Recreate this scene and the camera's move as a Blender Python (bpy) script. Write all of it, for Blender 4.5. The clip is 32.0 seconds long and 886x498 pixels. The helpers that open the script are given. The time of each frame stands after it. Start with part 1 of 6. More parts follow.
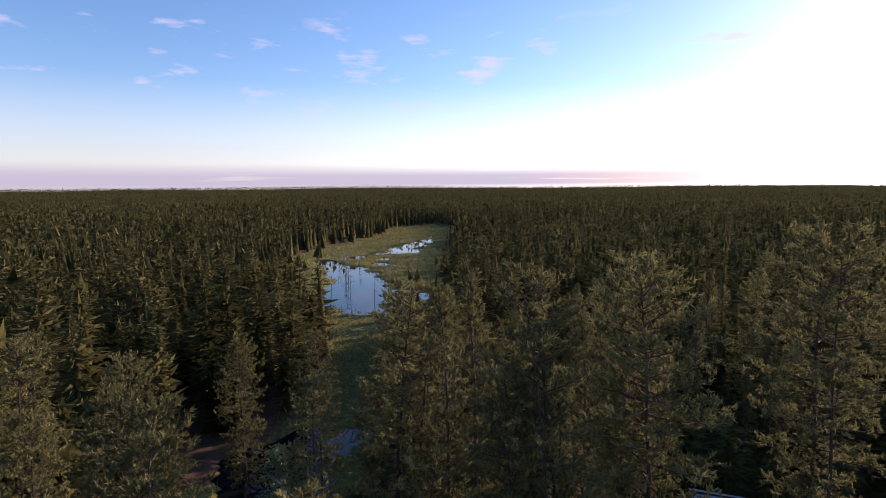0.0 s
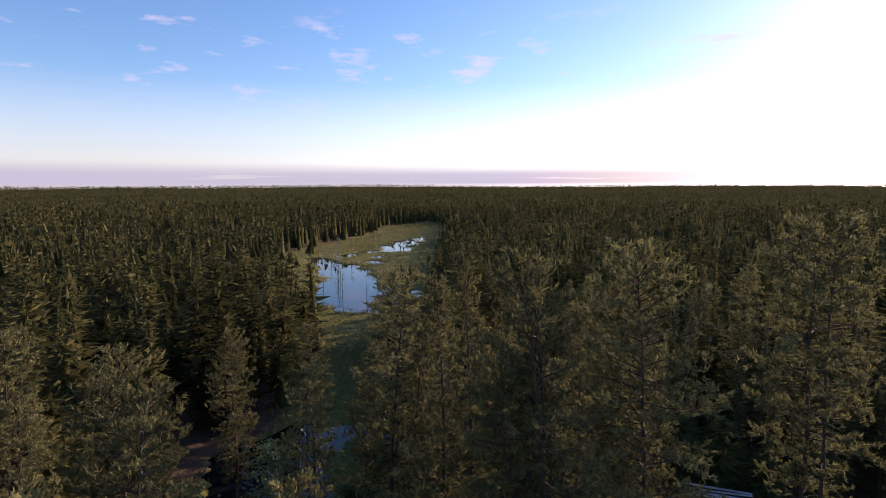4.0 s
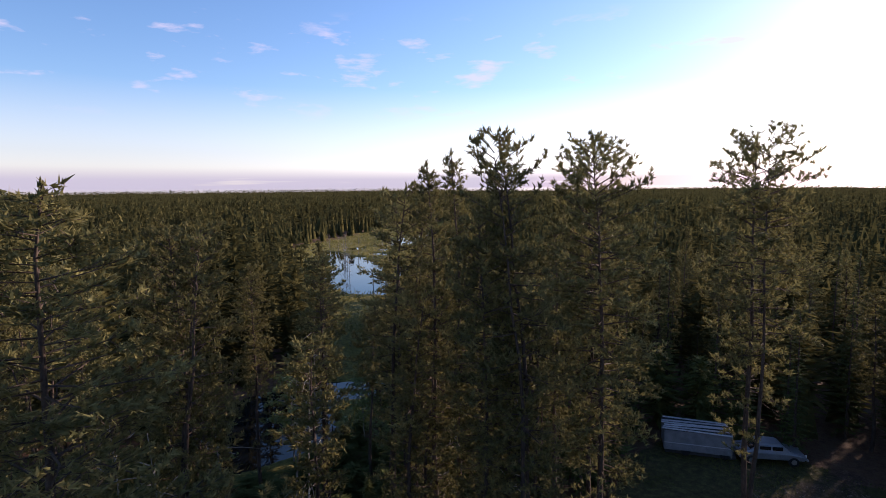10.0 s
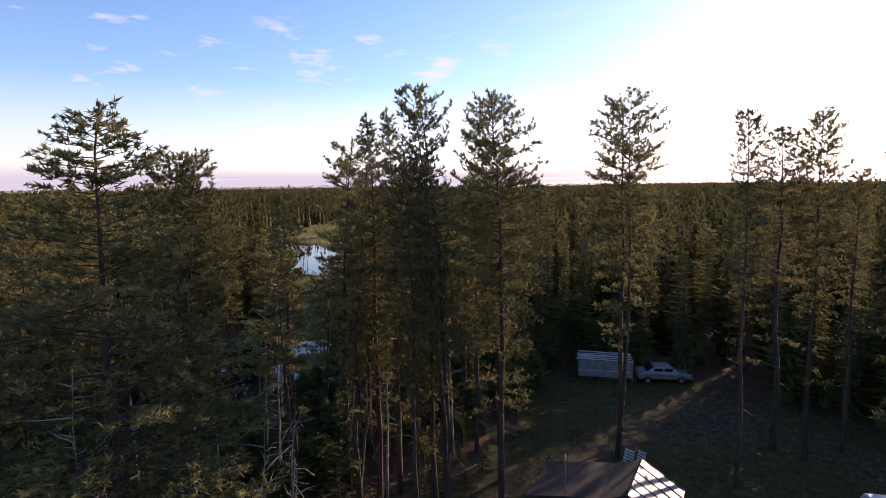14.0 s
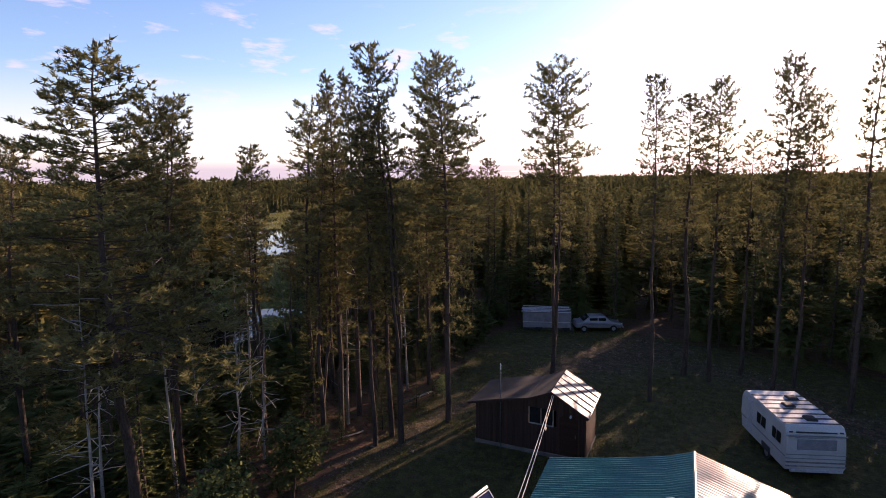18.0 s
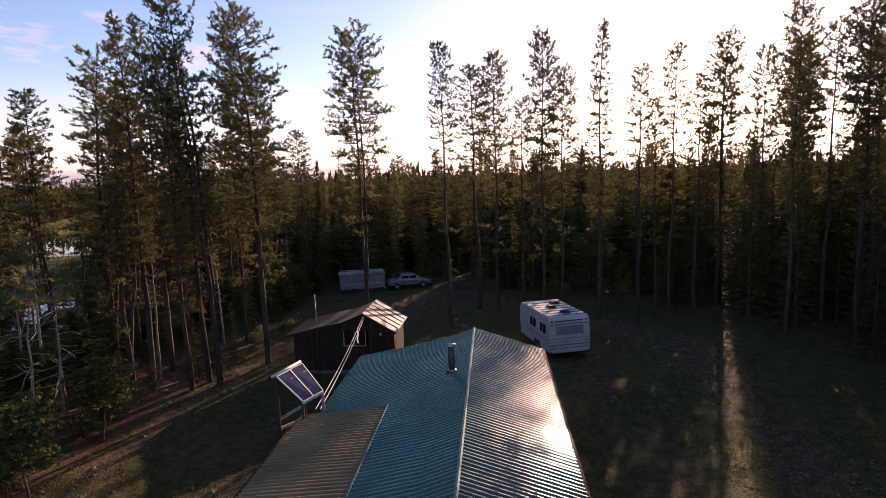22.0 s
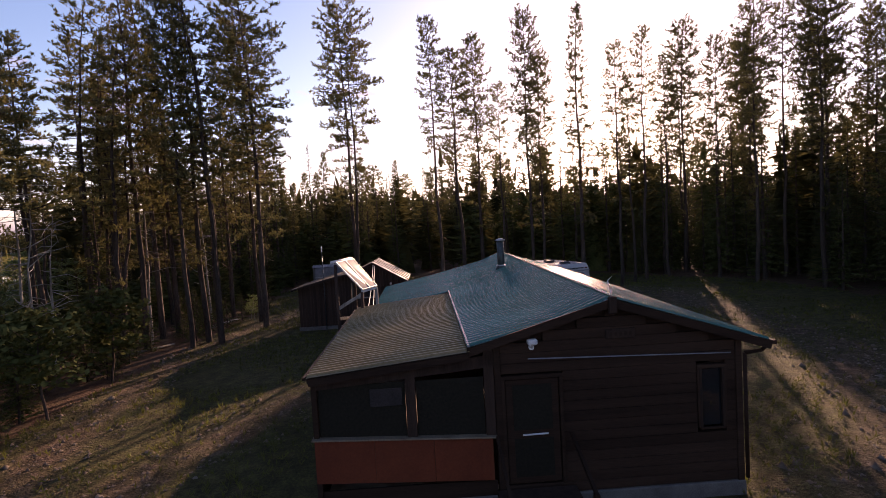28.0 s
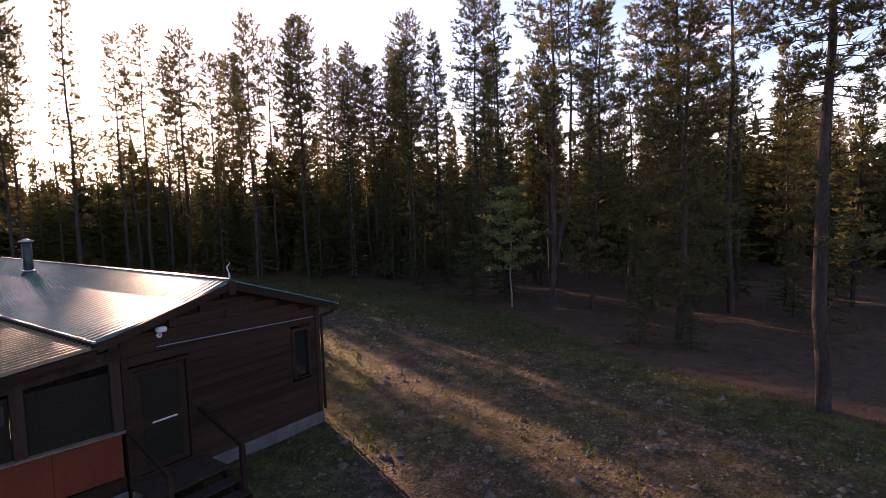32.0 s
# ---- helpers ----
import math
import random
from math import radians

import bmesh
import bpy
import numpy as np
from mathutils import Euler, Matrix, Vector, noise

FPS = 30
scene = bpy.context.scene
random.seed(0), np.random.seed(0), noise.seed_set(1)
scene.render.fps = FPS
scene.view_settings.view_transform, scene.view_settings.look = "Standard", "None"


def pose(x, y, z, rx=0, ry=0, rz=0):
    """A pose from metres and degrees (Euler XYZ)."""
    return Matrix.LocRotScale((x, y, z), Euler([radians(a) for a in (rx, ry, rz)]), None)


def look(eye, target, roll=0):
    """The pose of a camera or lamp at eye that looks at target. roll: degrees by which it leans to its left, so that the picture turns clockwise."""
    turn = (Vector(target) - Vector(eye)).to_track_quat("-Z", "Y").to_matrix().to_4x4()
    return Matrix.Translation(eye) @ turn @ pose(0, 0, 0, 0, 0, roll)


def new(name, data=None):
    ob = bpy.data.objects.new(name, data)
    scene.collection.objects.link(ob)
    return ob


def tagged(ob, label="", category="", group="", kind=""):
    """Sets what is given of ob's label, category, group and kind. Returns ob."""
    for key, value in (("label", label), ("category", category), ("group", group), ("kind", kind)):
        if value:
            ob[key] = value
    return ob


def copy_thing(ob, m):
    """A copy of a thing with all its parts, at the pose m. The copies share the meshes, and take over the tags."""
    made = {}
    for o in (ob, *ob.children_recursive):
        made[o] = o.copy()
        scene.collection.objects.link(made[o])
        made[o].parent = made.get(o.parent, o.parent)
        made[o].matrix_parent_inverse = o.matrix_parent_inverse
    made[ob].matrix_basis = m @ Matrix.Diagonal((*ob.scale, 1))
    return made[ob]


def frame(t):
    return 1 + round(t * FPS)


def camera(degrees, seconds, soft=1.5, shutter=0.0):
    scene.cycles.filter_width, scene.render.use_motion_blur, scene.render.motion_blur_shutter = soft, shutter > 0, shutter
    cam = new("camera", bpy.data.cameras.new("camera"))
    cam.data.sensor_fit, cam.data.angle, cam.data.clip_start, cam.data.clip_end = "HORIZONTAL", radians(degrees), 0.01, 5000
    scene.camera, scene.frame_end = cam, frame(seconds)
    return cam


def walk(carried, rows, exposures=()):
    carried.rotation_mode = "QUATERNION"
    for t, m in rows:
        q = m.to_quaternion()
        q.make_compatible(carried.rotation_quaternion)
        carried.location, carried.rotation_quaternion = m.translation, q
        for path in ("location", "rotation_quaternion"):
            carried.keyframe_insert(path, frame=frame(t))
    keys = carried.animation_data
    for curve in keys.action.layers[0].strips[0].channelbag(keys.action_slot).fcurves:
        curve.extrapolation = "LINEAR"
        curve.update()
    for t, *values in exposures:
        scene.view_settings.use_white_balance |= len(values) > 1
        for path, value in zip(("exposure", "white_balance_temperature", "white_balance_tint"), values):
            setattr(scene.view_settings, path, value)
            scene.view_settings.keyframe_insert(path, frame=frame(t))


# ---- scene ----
cam = camera(78.5, 32.0, soft=0.7)

PATH = [
    (0, (-9.35, -3.4, 21.795), (-10.466, -1.756, 21.572), -0.4),
    (0.5, (-9.365, -3.4, 21.775), (-10.473, -1.751, 21.552), -0.3),
    (1, (-9.38, -3.4, 21.793), (-10.48, -1.745, 21.57), -0.3),
    (1.5, (-9.395, -3.4, 21.843), (-10.49, -1.742, 21.62), -0.3),
    (2, (-9.41, -3.4, 21.871), (-10.5, -1.738, 21.652), -0.2),
    (2.5, (-9.425, -3.4, 21.843), (-10.514, -1.737, 21.623), -0.1),
    (3, (-9.44, -3.4, 21.8), (-10.531, -1.739, 21.572), -0.2),
    (3.5, (-9.455, -3.4, 21.676), (-10.546, -1.739, 21.45), -0.2),
    (5.5, (-9.597, -3.375, 20.741), (-10.688, -1.715, 20.51), -0.2),
    (6, (-9.433, -3.668, 20.644), (-10.521, -2.006, 20.411), -0.2),
    (6.5, (-9.489, -3.614, 20.356), (-10.579, -1.953, 20.127), -0.1),
    (7, (-9.368, -3.762, 20.088), (-10.461, -2.103, 19.861), -0.3),
    (7.5, (-9.154, -3.969, 19.804), (-10.252, -2.312, 19.58), -0.5),
    (8, (-8.69, -4.39, 19.513), (-9.792, -2.736, 19.293), -0.6),
    (8.5, (-8.453, -4.801, 19.156), (-9.556, -3.147, 18.938), -0.5),
    (9, (-8.027, -5.311, 18.787), (-9.131, -3.658, 18.57), -0.4),
    (9.5, (-7.557, -5.757, 18.431), (-8.664, -4.105, 18.216), -0.4),
    (10, (-7.031, -6.188, 18.075), (-8.143, -4.539, 17.865), -0.5),
    (10.5, (-6.699, -6.199, 17.842), (-7.814, -4.551, 17.639), -0.6),
    (11, (-6.283, -6.507, 17.558), (-7.379, -4.846, 17.358), -0.5),
    (11.5, (-5.877, -7.038, 17.317), (-6.942, -5.357, 17.117), -0.5),
    (12, (-5.282, -7.799, 17.017), (-6.336, -6.111, 16.815), -0.4),
    (12.5, (-4.643, -8.587, 16.671), (-5.685, -6.892, 16.469), -0.5),
    (13, (-4.003, -9.383, 16.335), (-5.025, -7.677, 16.127), -0.7),
    (13.5, (-3.345, -10.158, 16.04), (-4.347, -8.441, 15.822), -0.8),
    (14, (-2.77, -10.849, 15.734), (-3.752, -9.121, 15.511), -0.8),
    (14.5, (-2.292, -11.401, 15.466), (-3.253, -9.661, 15.24), -0.7),
    (16.5, (-0.656, -13.071, 14.166), (-1.558, -11.301, 13.932), -0.8),
    (17, (-0.707, -13.403, 14.01), (-1.584, -11.622, 13.766), -0.7),
    (17.5, (-0.661, -13.664, 13.745), (-1.526, -11.877, 13.498), -0.7),
    (18, (-0.534, -14.043, 13.503), (-1.384, -12.25, 13.252), -0.8),
    (18.5, (-0.477, -14.541, 13.228), (-1.289, -12.731, 12.973), -0.8),
    (19, (-0.171, -14.694, 12.588), (-0.856, -12.83, 12.346), -1.1),
    (19.5, (0.059, -15.548, 12.229), (-0.4, -13.619, 11.969), -1.0),
    (20, (0.288, -16.119, 11.928), (0.006, -14.158, 11.653), -1.0),
    (20.5, (0.615, -16.512, 11.621), (0.39, -14.544, 11.343), -1.2),
    (21, (0.739, -16.673, 11.222), (0.517, -14.704, 10.946), -1.5),
    (21.5, (0.888, -16.85, 10.786), (0.667, -14.88, 10.521), -1.9),
    (22, (1.04, -16.898, 10.338), (0.812, -14.927, 10.084), -2.0),
    (22.5, (1.083, -16.925, 9.938), (0.853, -14.954, 9.691), -2.0),
    (23, (0.661, -16.986, 9.395), (0.452, -15.011, 9.163), -2.1),
    (23.5, (0.191, -17.001, 8.829), (0.008, -15.021, 8.614), -2.0),
    (24, (-0.209, -16.92, 8.349), (-0.377, -14.937, 8.146), -1.6),
    (24.5, (-0.613, -16.991, 7.969), (-0.775, -15.007, 7.772), -1.5),
    (26.5, (-2.456, -17.441, 6.39), (-2.497, -15.447, 6.251), -2.7),
    (27, (-2.697, -17.604, 6.097), (-2.709, -15.609, 5.963), -2.7),
    (27.5, (-2.862, -17.653, 5.746), (-2.858, -15.657, 5.624), -3.1),
    (28, (-3.066, -17.74, 5.458), (-3.048, -15.743, 5.351), -3.3),
    (28.5, (-3.332, -17.832, 5.307), (-3.286, -15.835, 5.21), -3.3),
    (29, (-3.597, -17.832, 5.174), (-3.414, -15.843, 5.083), -2.5),
    (29.5, (-3.891, -18.102, 5.183), (-3.469, -16.15, 5.076), -2.5),
    (30, (-4.238, -18.444, 5.304), (-3.559, -16.568, 5.161), -3.0),
    (30.5, (-4.672, -18.612, 5.404), (-3.736, -16.852, 5.238), -2.7),
    (31, (-5.257, -18.69, 5.435), (-4.079, -17.083, 5.263), -2.2),
    (31.5, (-5.705, -18.653, 5.469), (-4.322, -17.22, 5.282), -2.0),
    (32, (-6.2, -18.4, 5.35), (-4.616, -17.192, 5.185), -1.8),
]
walk(cam, [(t, look(eye, target, roll)) for t, eye, target, roll in PATH],
     [(0, 0.73, 6500, 30), (8, 0.73, 6500, 29), (13, 0.98, 6800, 32), (20, 1.08, 7700, 40), (24, 0.66, 8200, 44), (28, 0.88, 8500, 46), (30, 1.20, 8700, 47), (32, 1.58, 8800, 48)])

# ---------------------------------------------------------------- light
SUN_AZ, SUN_EL = radians(20.0), radians(14.3)      # from +y towards +x
sun_way = Vector((math.sin(SUN_AZ) * math.cos(SUN_EL), math.cos(SUN_AZ) * math.cos(SUN_EL), math.sin(SUN_EL)))
sun = new("sun", bpy.data.lights.new("sun", "SUN"))
sun.data.energy, sun.data.angle, sun.data.color = 5.0, radians(0.6), (1.0, 0.86, 0.66)
sun.matrix_world = look(sun_way * 200, (0, 0, 0))

world = bpy.data.worlds.new("morning_sky")
scene.world = world
world.use_nodes = True
wt = world.node_tree
wt.nodes.clear()
W = wt.nodes.new
w_out, w_bg, w_sky = W("ShaderNodeOutputWorld"), W("ShaderNodeBackground"), W("ShaderNodeTexSky")
w_sky.sky_type, w_sky.sun_disc = "NISHITA", False
w_sky.sun_elevation, w_sky.sun_rotation = SUN_EL, SUN_AZ
w_sky.air_density, w_sky.dust_density, w_sky.ozone_density, w_sky.altitude = 1.0, 0.6, 3.0, 300
w_bg.inputs["Strength"].default_value = 0.135
w_co, w_map, w_noise, w_ramp, w_mix = W("ShaderNodeTexCoord"), W("ShaderNodeMapping"), W("ShaderNodeTexNoise"), W("ShaderNodeValToRGB"), W("ShaderNodeMixRGB")
w_map.inputs["Scale"].default_value = (7.0, 7.0, 26.0)
w_noise.inputs["Scale"].default_value, w_noise.inputs["Detail"].default_value, w_noise.inputs["Roughness"].default_value = 1.6, 5.0, 0.55
w_ramp.color_ramp.elements[0].position, w_ramp.color_ramp.elements[1].position = 0.57, 0.70
w_sep, w_band = W("ShaderNodeSeparateXYZ"), W("ShaderNodeValToRGB")
e = w_band.color_ramp.elements
e[0].position, e[0].color = 0.0, (0.0, 0.0, 0.0, 1)
e[1].position, e[1].color = 0.30, (0.0, 0.0, 0.0, 1)
for p, v in ((0.002, 0.3), (0.008, 0.95), (0.024, 0.9), (0.044, 0.0), (0.12, 0.0), (0.17, 0.6), (0.26, 0.6)):
    q = e.new(p)
    q.color = (v, v, v, 1)
w_mul = W("ShaderNodeMath")
w_mul.operation = "MULTIPLY"
w_low, w_lowramp = W("ShaderNodeTexNoise"), W("ShaderNodeMath")
w_lowramp.operation = "LESS_THAN"
link = wt.links.new
link(w_co.outputs["Generated"], w_map.inputs["Vector"])
link(w_map.outputs["Vector"], w_noise.inputs["Vector"])
link(w_noise.outputs["Fac"], w_ramp.inputs["Fac"])
link(w_co.outputs["Generated"], w_sep.inputs["Vector"])
link(w_sep.outputs["Z"], w_band.inputs["Fac"])
# thin grey stratus close over the horizon, broken up along its length
w_low.inputs["Scale"].default_value, w_low.inputs["Detail"].default_value = 3.0, 4.0
w_map2 = W("ShaderNodeMapping")
w_map2.inputs["Scale"].default_value = (1.0, 1.0, 30.0)
link(w_co.outputs["Generated"], w_map2.inputs["Vector"])
link(w_map2.outputs["Vector"], w_low.inputs["Vector"])
w_lowr = W("ShaderNodeValToRGB")
w_lowr.color_ramp.elements[0].position, w_lowr.color_ramp.elements[1].position = 0.28, 0.42
link(w_low.outputs["Fac"], w_lowr.inputs["Fac"])
w_lowramp.inputs[1].default_value = 0.075
link(w_sep.outputs["Z"], w_lowramp.inputs[0])
w_sel = W("ShaderNodeMixRGB")
link(w_lowramp.outputs[0], w_sel.inputs["Fac"])
link(w_ramp.outputs["Color"], w_sel.inputs["Color1"])
link(w_lowr.outputs["Color"], w_sel.inputs["Color2"])
link(w_sel.outputs["Color"], w_mul.inputs[0])
link(w_band.outputs["Color"], w_mul.inputs[1])
w_tint = W("ShaderNodeMixRGB")          # cloud colour: the sky's own light, greyer and pinker
w_tint.blend_type, w_tint.inputs["Fac"].default_value = "MIX", 1.0
w_hue = W("ShaderNodeMixRGB")
w_hue.inputs["Color1"].default_value, w_hue.inputs["Color2"].default_value = (3.7, 3.5, 4.2, 1), (2.3, 2.1, 2.75, 1)
w_dim, w_lit = W("ShaderNodeMixRGB"), W("ShaderNodeMixRGB")
w_dim.blend_type, w_dim.inputs["Fac"].default_value, w_dim.inputs["Color2"].default_value = "MULTIPLY", 1.0, (0.40, 0.37, 0.42, 1)
w_lit.blend_type, w_lit.inputs["Fac"].default_value, w_lit.inputs["Color2"].default_value = "LIGHTEN", 1.0, (2.45, 2.5, 2.95, 1)
# haze: the sky pales towards the horizon
w_hsv, w_sat = W("ShaderNodeHueSaturation"), W("ShaderNodeMapRange")
w_sat.inputs["From Max"].default_value = 0.18
w_sat.inputs["To Min"].default_value, w_sat.inputs["To Max"].default_value = 0.35, 1.12
link(w_sep.outputs["Z"], w_sat.inputs["Value"])
link(w_sat.outputs["Result"], w_hsv.inputs["Saturation"])
link(w_sky.outputs["Color"], w_hsv.inputs["Color"])
link(w_hsv.outputs["Color"], w_dim.inputs["Color1"])
link(w_dim.outputs["Color"], w_lit.inputs["Color1"])
link(w_lit.outputs["Color"], w_hue.inputs["Color2"])
link(w_lowramp.outputs[0], w_hue.inputs["Fac"])
link(w_hue.outputs["Color"], w_tint.inputs["Color2"])
link(w_sky.outputs["Color"], w_tint.inputs["Color1"])
link(w_mul.outputs[0], w_mix.inputs["Fac"])
link(w_hsv.outputs["Color"], w_mix.inputs["Color1"])
link(w_tint.outputs["Color"], w_mix.inputs["Color2"])
link(w_mix.outputs["Color"], w_bg.inputs["Color"])
link(w_bg.outputs["Background"], w_out.inputs["Surface"])


# ---------------------------------------------------------------- materials
def material(name, dark, light, rough=0.8, scale=6.0, fine=60.0, bump=0.3, metal=0.0, spec=0.4, vary=0.0, depth=0.02, stretch=(1, 1, 1), translucent=0.0):
    """Two scales of noise between two colours, with relief; vary: change of value from object to object."""
    m = bpy.data.materials.new(name)
    m.use_nodes = True
    nt = m.node_tree
    n, ln = nt.nodes.new, nt.links.new
    p = nt.nodes["Principled BSDF"]
    out = nt.nodes["Material Output"]
    co, mp = n("ShaderNodeTexCoord"), n("ShaderNodeMapping")
    mp.inputs["Scale"].default_value = stretch
    ln(co.outputs["Object"], mp.inputs["Vector"])
    a, b = n("ShaderNodeTexNoise"), n("ShaderNodeTexNoise")
    a.inputs["Scale"].default_value, a.inputs["Detail"].default_value = scale, 4
    b.inputs["Scale"].default_value, b.inputs["Detail"].default_value = fine, 3
    mix = n("ShaderNodeMath")
    mix.operation, mix.inputs[1].default_value = "MULTIPLY_ADD", 0.55
    half = n("ShaderNodeMath")
    half.operation, half.inputs[1].default_value = "MULTIPLY", 0.45
    for t in (a, b):
        ln(mp.outputs["Vector"], t.inputs["Vector"])
    ln(b.outputs["Fac"], half.inputs[0])
    ln(a.outputs["Fac"], mix.inputs[0])
    ln(half.outputs[0], mix.inputs[2])
    r = n("ShaderNodeValToRGB")
    r.color_ramp.elements[0].position, r.color_ramp.elements[0].color = 0.34, (*dark, 1)
    r.color_ramp.elements[1].position, r.color_ramp.elements[1].color = 0.66, (*light, 1)
    ln(mix.outputs[0], r.inputs["Fac"])
    col = r.outputs["Color"]
    if vary:
        info, hsv, rng = n("ShaderNodeObjectInfo"), n("ShaderNodeHueSaturation"), n("ShaderNodeMapRange")
        rng.inputs["To Min"].default_value, rng.inputs["To Max"].default_value = 1 - vary, 1 + vary
        ln(info.outputs["Random"], rng.inputs["Value"])
        ln(rng.outputs["Result"], hsv.inputs["Value"])
        ln(col, hsv.inputs["Color"])
        col = hsv.outputs["Color"]
    ln(col, p.inputs["Base Color"])
    p.inputs["Roughness"].default_value, p.inputs["Metallic"].default_value = rough, metal
    p.inputs["Specular IOR Level"].default_value = spec
    if bump:
        bp = n("ShaderNodeBump")
        bp.inputs["Strength"].default_value, bp.inputs["Distance"].default_value = bump, depth
        ln(mix.outputs[0], bp.inputs["Height"])
        ln(bp.outputs["Normal"], p.inputs["Normal"])
    if translucent:
        tl, ms = n("ShaderNodeBsdfTranslucent"), n("ShaderNodeMixShader")
        ms.inputs["Fac"].default_value = translucent
        ln(col, tl.inputs["Color"])
        ln(p.outputs["BSDF"], ms.inputs[1])
        ln(tl.outputs["BSDF"], ms.inputs[2])
        ln(ms.outputs["Shader"], out.inputs["Surface"])
    return m


M = {}
M["pine"] = material("pine_needles", (0.066, 0.066, 0.026), (0.230, 0.200, 0.080), 0.75, 0.9, 9.0, 0, vary=0.25, spec=0.06, translucent=0.33)
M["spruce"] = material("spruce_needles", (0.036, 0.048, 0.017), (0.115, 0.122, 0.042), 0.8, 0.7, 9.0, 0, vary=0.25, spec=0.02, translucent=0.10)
M["forest"] = material("forest_needles", (0.020, 0.022, 0.009), (0.138, 0.122, 0.047), 0.9, 0.09, 0.6, 0, spec=0.0, translucent=0.26)
M["leaf"] = material("broad_leaves", (0.100, 0.140, 0.040), (0.240, 0.270, 0.100), 0.55, 1.4, 9.0, 0, vary=0.15, spec=0.3, translucent=0.4)
M["bark"] = material("pine_bark", (0.030, 0.021, 0.017), (0.105, 0.074, 0.058), 0.9, 5.0, 30.0, 0.7, vary=0.2, depth=0.03, stretch=(1, 1, 0.25), spec=0.2)
M["deadwood"] = material("dead_wood", (0.13, 0.115, 0.10), (0.36, 0.33, 0.29), 0.85, 4.0, 30.0, 0.3, vary=0.2, stretch=(1, 1, 0.3), spec=0.2)
M["grass"] = material("grass_blades", (0.052, 0.058, 0.014), (0.162, 0.168, 0.038), 0.8, 0.35, 5.0, 0, spec=0.2, translucent=0.35)
M["sedge"] = material("marsh_sedge", (0.090, 0.095, 0.022), (0.260, 0.230, 0.070), 0.7, 0.12, 2.0, 0, spec=0.2, translucent=0.35)
M["roof_green"] = material("green_roof_steel", (0.010, 0.100, 0.088), (0.018, 0.150, 0.135), 0.25, 0.7, 14.0, 0.05, metal=0.0, spec=0.30, vary=0.05)
M["roof_brown"] = material("weathered_brown_roof_steel", (0.150, 0.104, 0.052), (0.255, 0.182, 0.092), 0.45, 0.9, 18.0, 0.08, spec=0.18, vary=0.06)
M["roof_tan"] = material("weathered_tan_roofing", (0.20, 0.15, 0.12), (0.38, 0.30, 0.25), 0.5, 1.6, 20.0, 0.15, spec=0.4, vary=0.1)
# dark felt, its colour lowered further to stand for a slope without sun
M["roof_felt"] = material("dark_roll_roofing", (0.024, 0.018, 0.017), (0.056, 0.043, 0.040), 0.9, 1.8, 40.0, 0.3, spec=0.3)
M["siding"] = material("dark_stained_siding", (0.026, 0.013, 0.009), (0.058, 0.030, 0.020), 0.65, 1.4, 24.0, 0.3, vary=0.22, stretch=(0.25, 1, 4), spec=0.1)
M["shed_board"] = material("dark_weathered_board", (0.026, 0.014, 0.010), (0.066, 0.036, 0.026), 0.85, 2.0, 30.0, 0.4, vary=0.25, stretch=(4, 4, 0.25), spec=0.2)
M["porch_red"] = material("rust_red_plywood", (0.135, 0.024, 0.010), (0.205, 0.040, 0.016), 0.7, 1.5, 30.0, 0.2, vary=0.06, spec=0.25)
M["lumber"] = material("plain_lumber", (0.16, 0.11, 0.075), (0.32, 0.23, 0.16), 0.8, 3.0, 40.0, 0.3, vary=0.15, stretch=(1, 1, 0.2), spec=0.2)
M["white_trim"] = material("worn_white_paint", (0.50, 0.48, 0.46), (0.74, 0.72, 0.70), 0.5, 3.0, 50.0, 0.1, spec=0.4)
M["trailer"] = material("chalky_white_aluminium", (0.38, 0.355, 0.34), (0.60, 0.565, 0.54), 0.5, 1.2, 24.0, 0.08, spec=0.5)
M["trailer_roof"] = material("dirty_white_roof_coating", (0.30, 0.29, 0.31), (0.62, 0.60, 0.62), 0.6, 1.3, 14.0, 0.2, spec=0.4)
M["dark_seam"] = material("tar_seam", (0.030, 0.028, 0.030), (0.07, 0.065, 0.065), 0.8, 5.0, 40.0, 0.2)
M["rubber"] = material("black_rubber", (0.012, 0.012, 0.012), (0.030, 0.030, 0.030), 0.8, 8.0, 60.0, 0.1)
M["steel"] = material("galvanised_steel", (0.34, 0.35, 0.36), (0.52, 0.53, 0.54), 0.38, 5.0, 40.0, 0.05, metal=0.9)
M["dark_steel"] = material("sooty_stove_pipe", (0.035, 0.045, 0.048), (0.085, 0.105, 0.110), 0.45, 5.0, 40.0, 0.1, metal=0.5)
M["rock"] = material("grey_concrete", (0.075, 0.066, 0.060), (0.165, 0.148, 0.135), 0.9, 3.0, 40.0, 0.4)
M["canvas"] = material("faded_grey_panel", (0.15, 0.15, 0.165), (0.27, 0.27, 0.29), 0.6, 2.2, 20.0, 0.3)
M["car_paint"] = material("silver_grey_car_paint", (0.20, 0.205, 0.225), (0.30, 0.305, 0.33), 0.35, 2.0, 40.0, 0.02, metal=0.3, spec=0.6)
M["clod"] = material("earth_clods", (0.080, 0.055, 0.040), (0.240, 0.185, 0.140), 0.95, 1.0, 8.0, 0, spec=0.1)
M["rope"] = material("pale_rope", (0.42, 0.38, 0.32), (0.62, 0.57, 0.50), 0.8, 20.0, 90.0, 0.2)
M["cloth"] = material("pale_cloth", (0.50, 0.44, 0.37), (0.70, 0.62, 0.54), 0.85, 5.0, 60.0, 0.2)
M["screen"] = material("dark_insect_screen", (0.014, 0.012, 0.009), (0.030, 0.025, 0.018), 0.6, 20.0, 200.0, 0.0, spec=0.08)
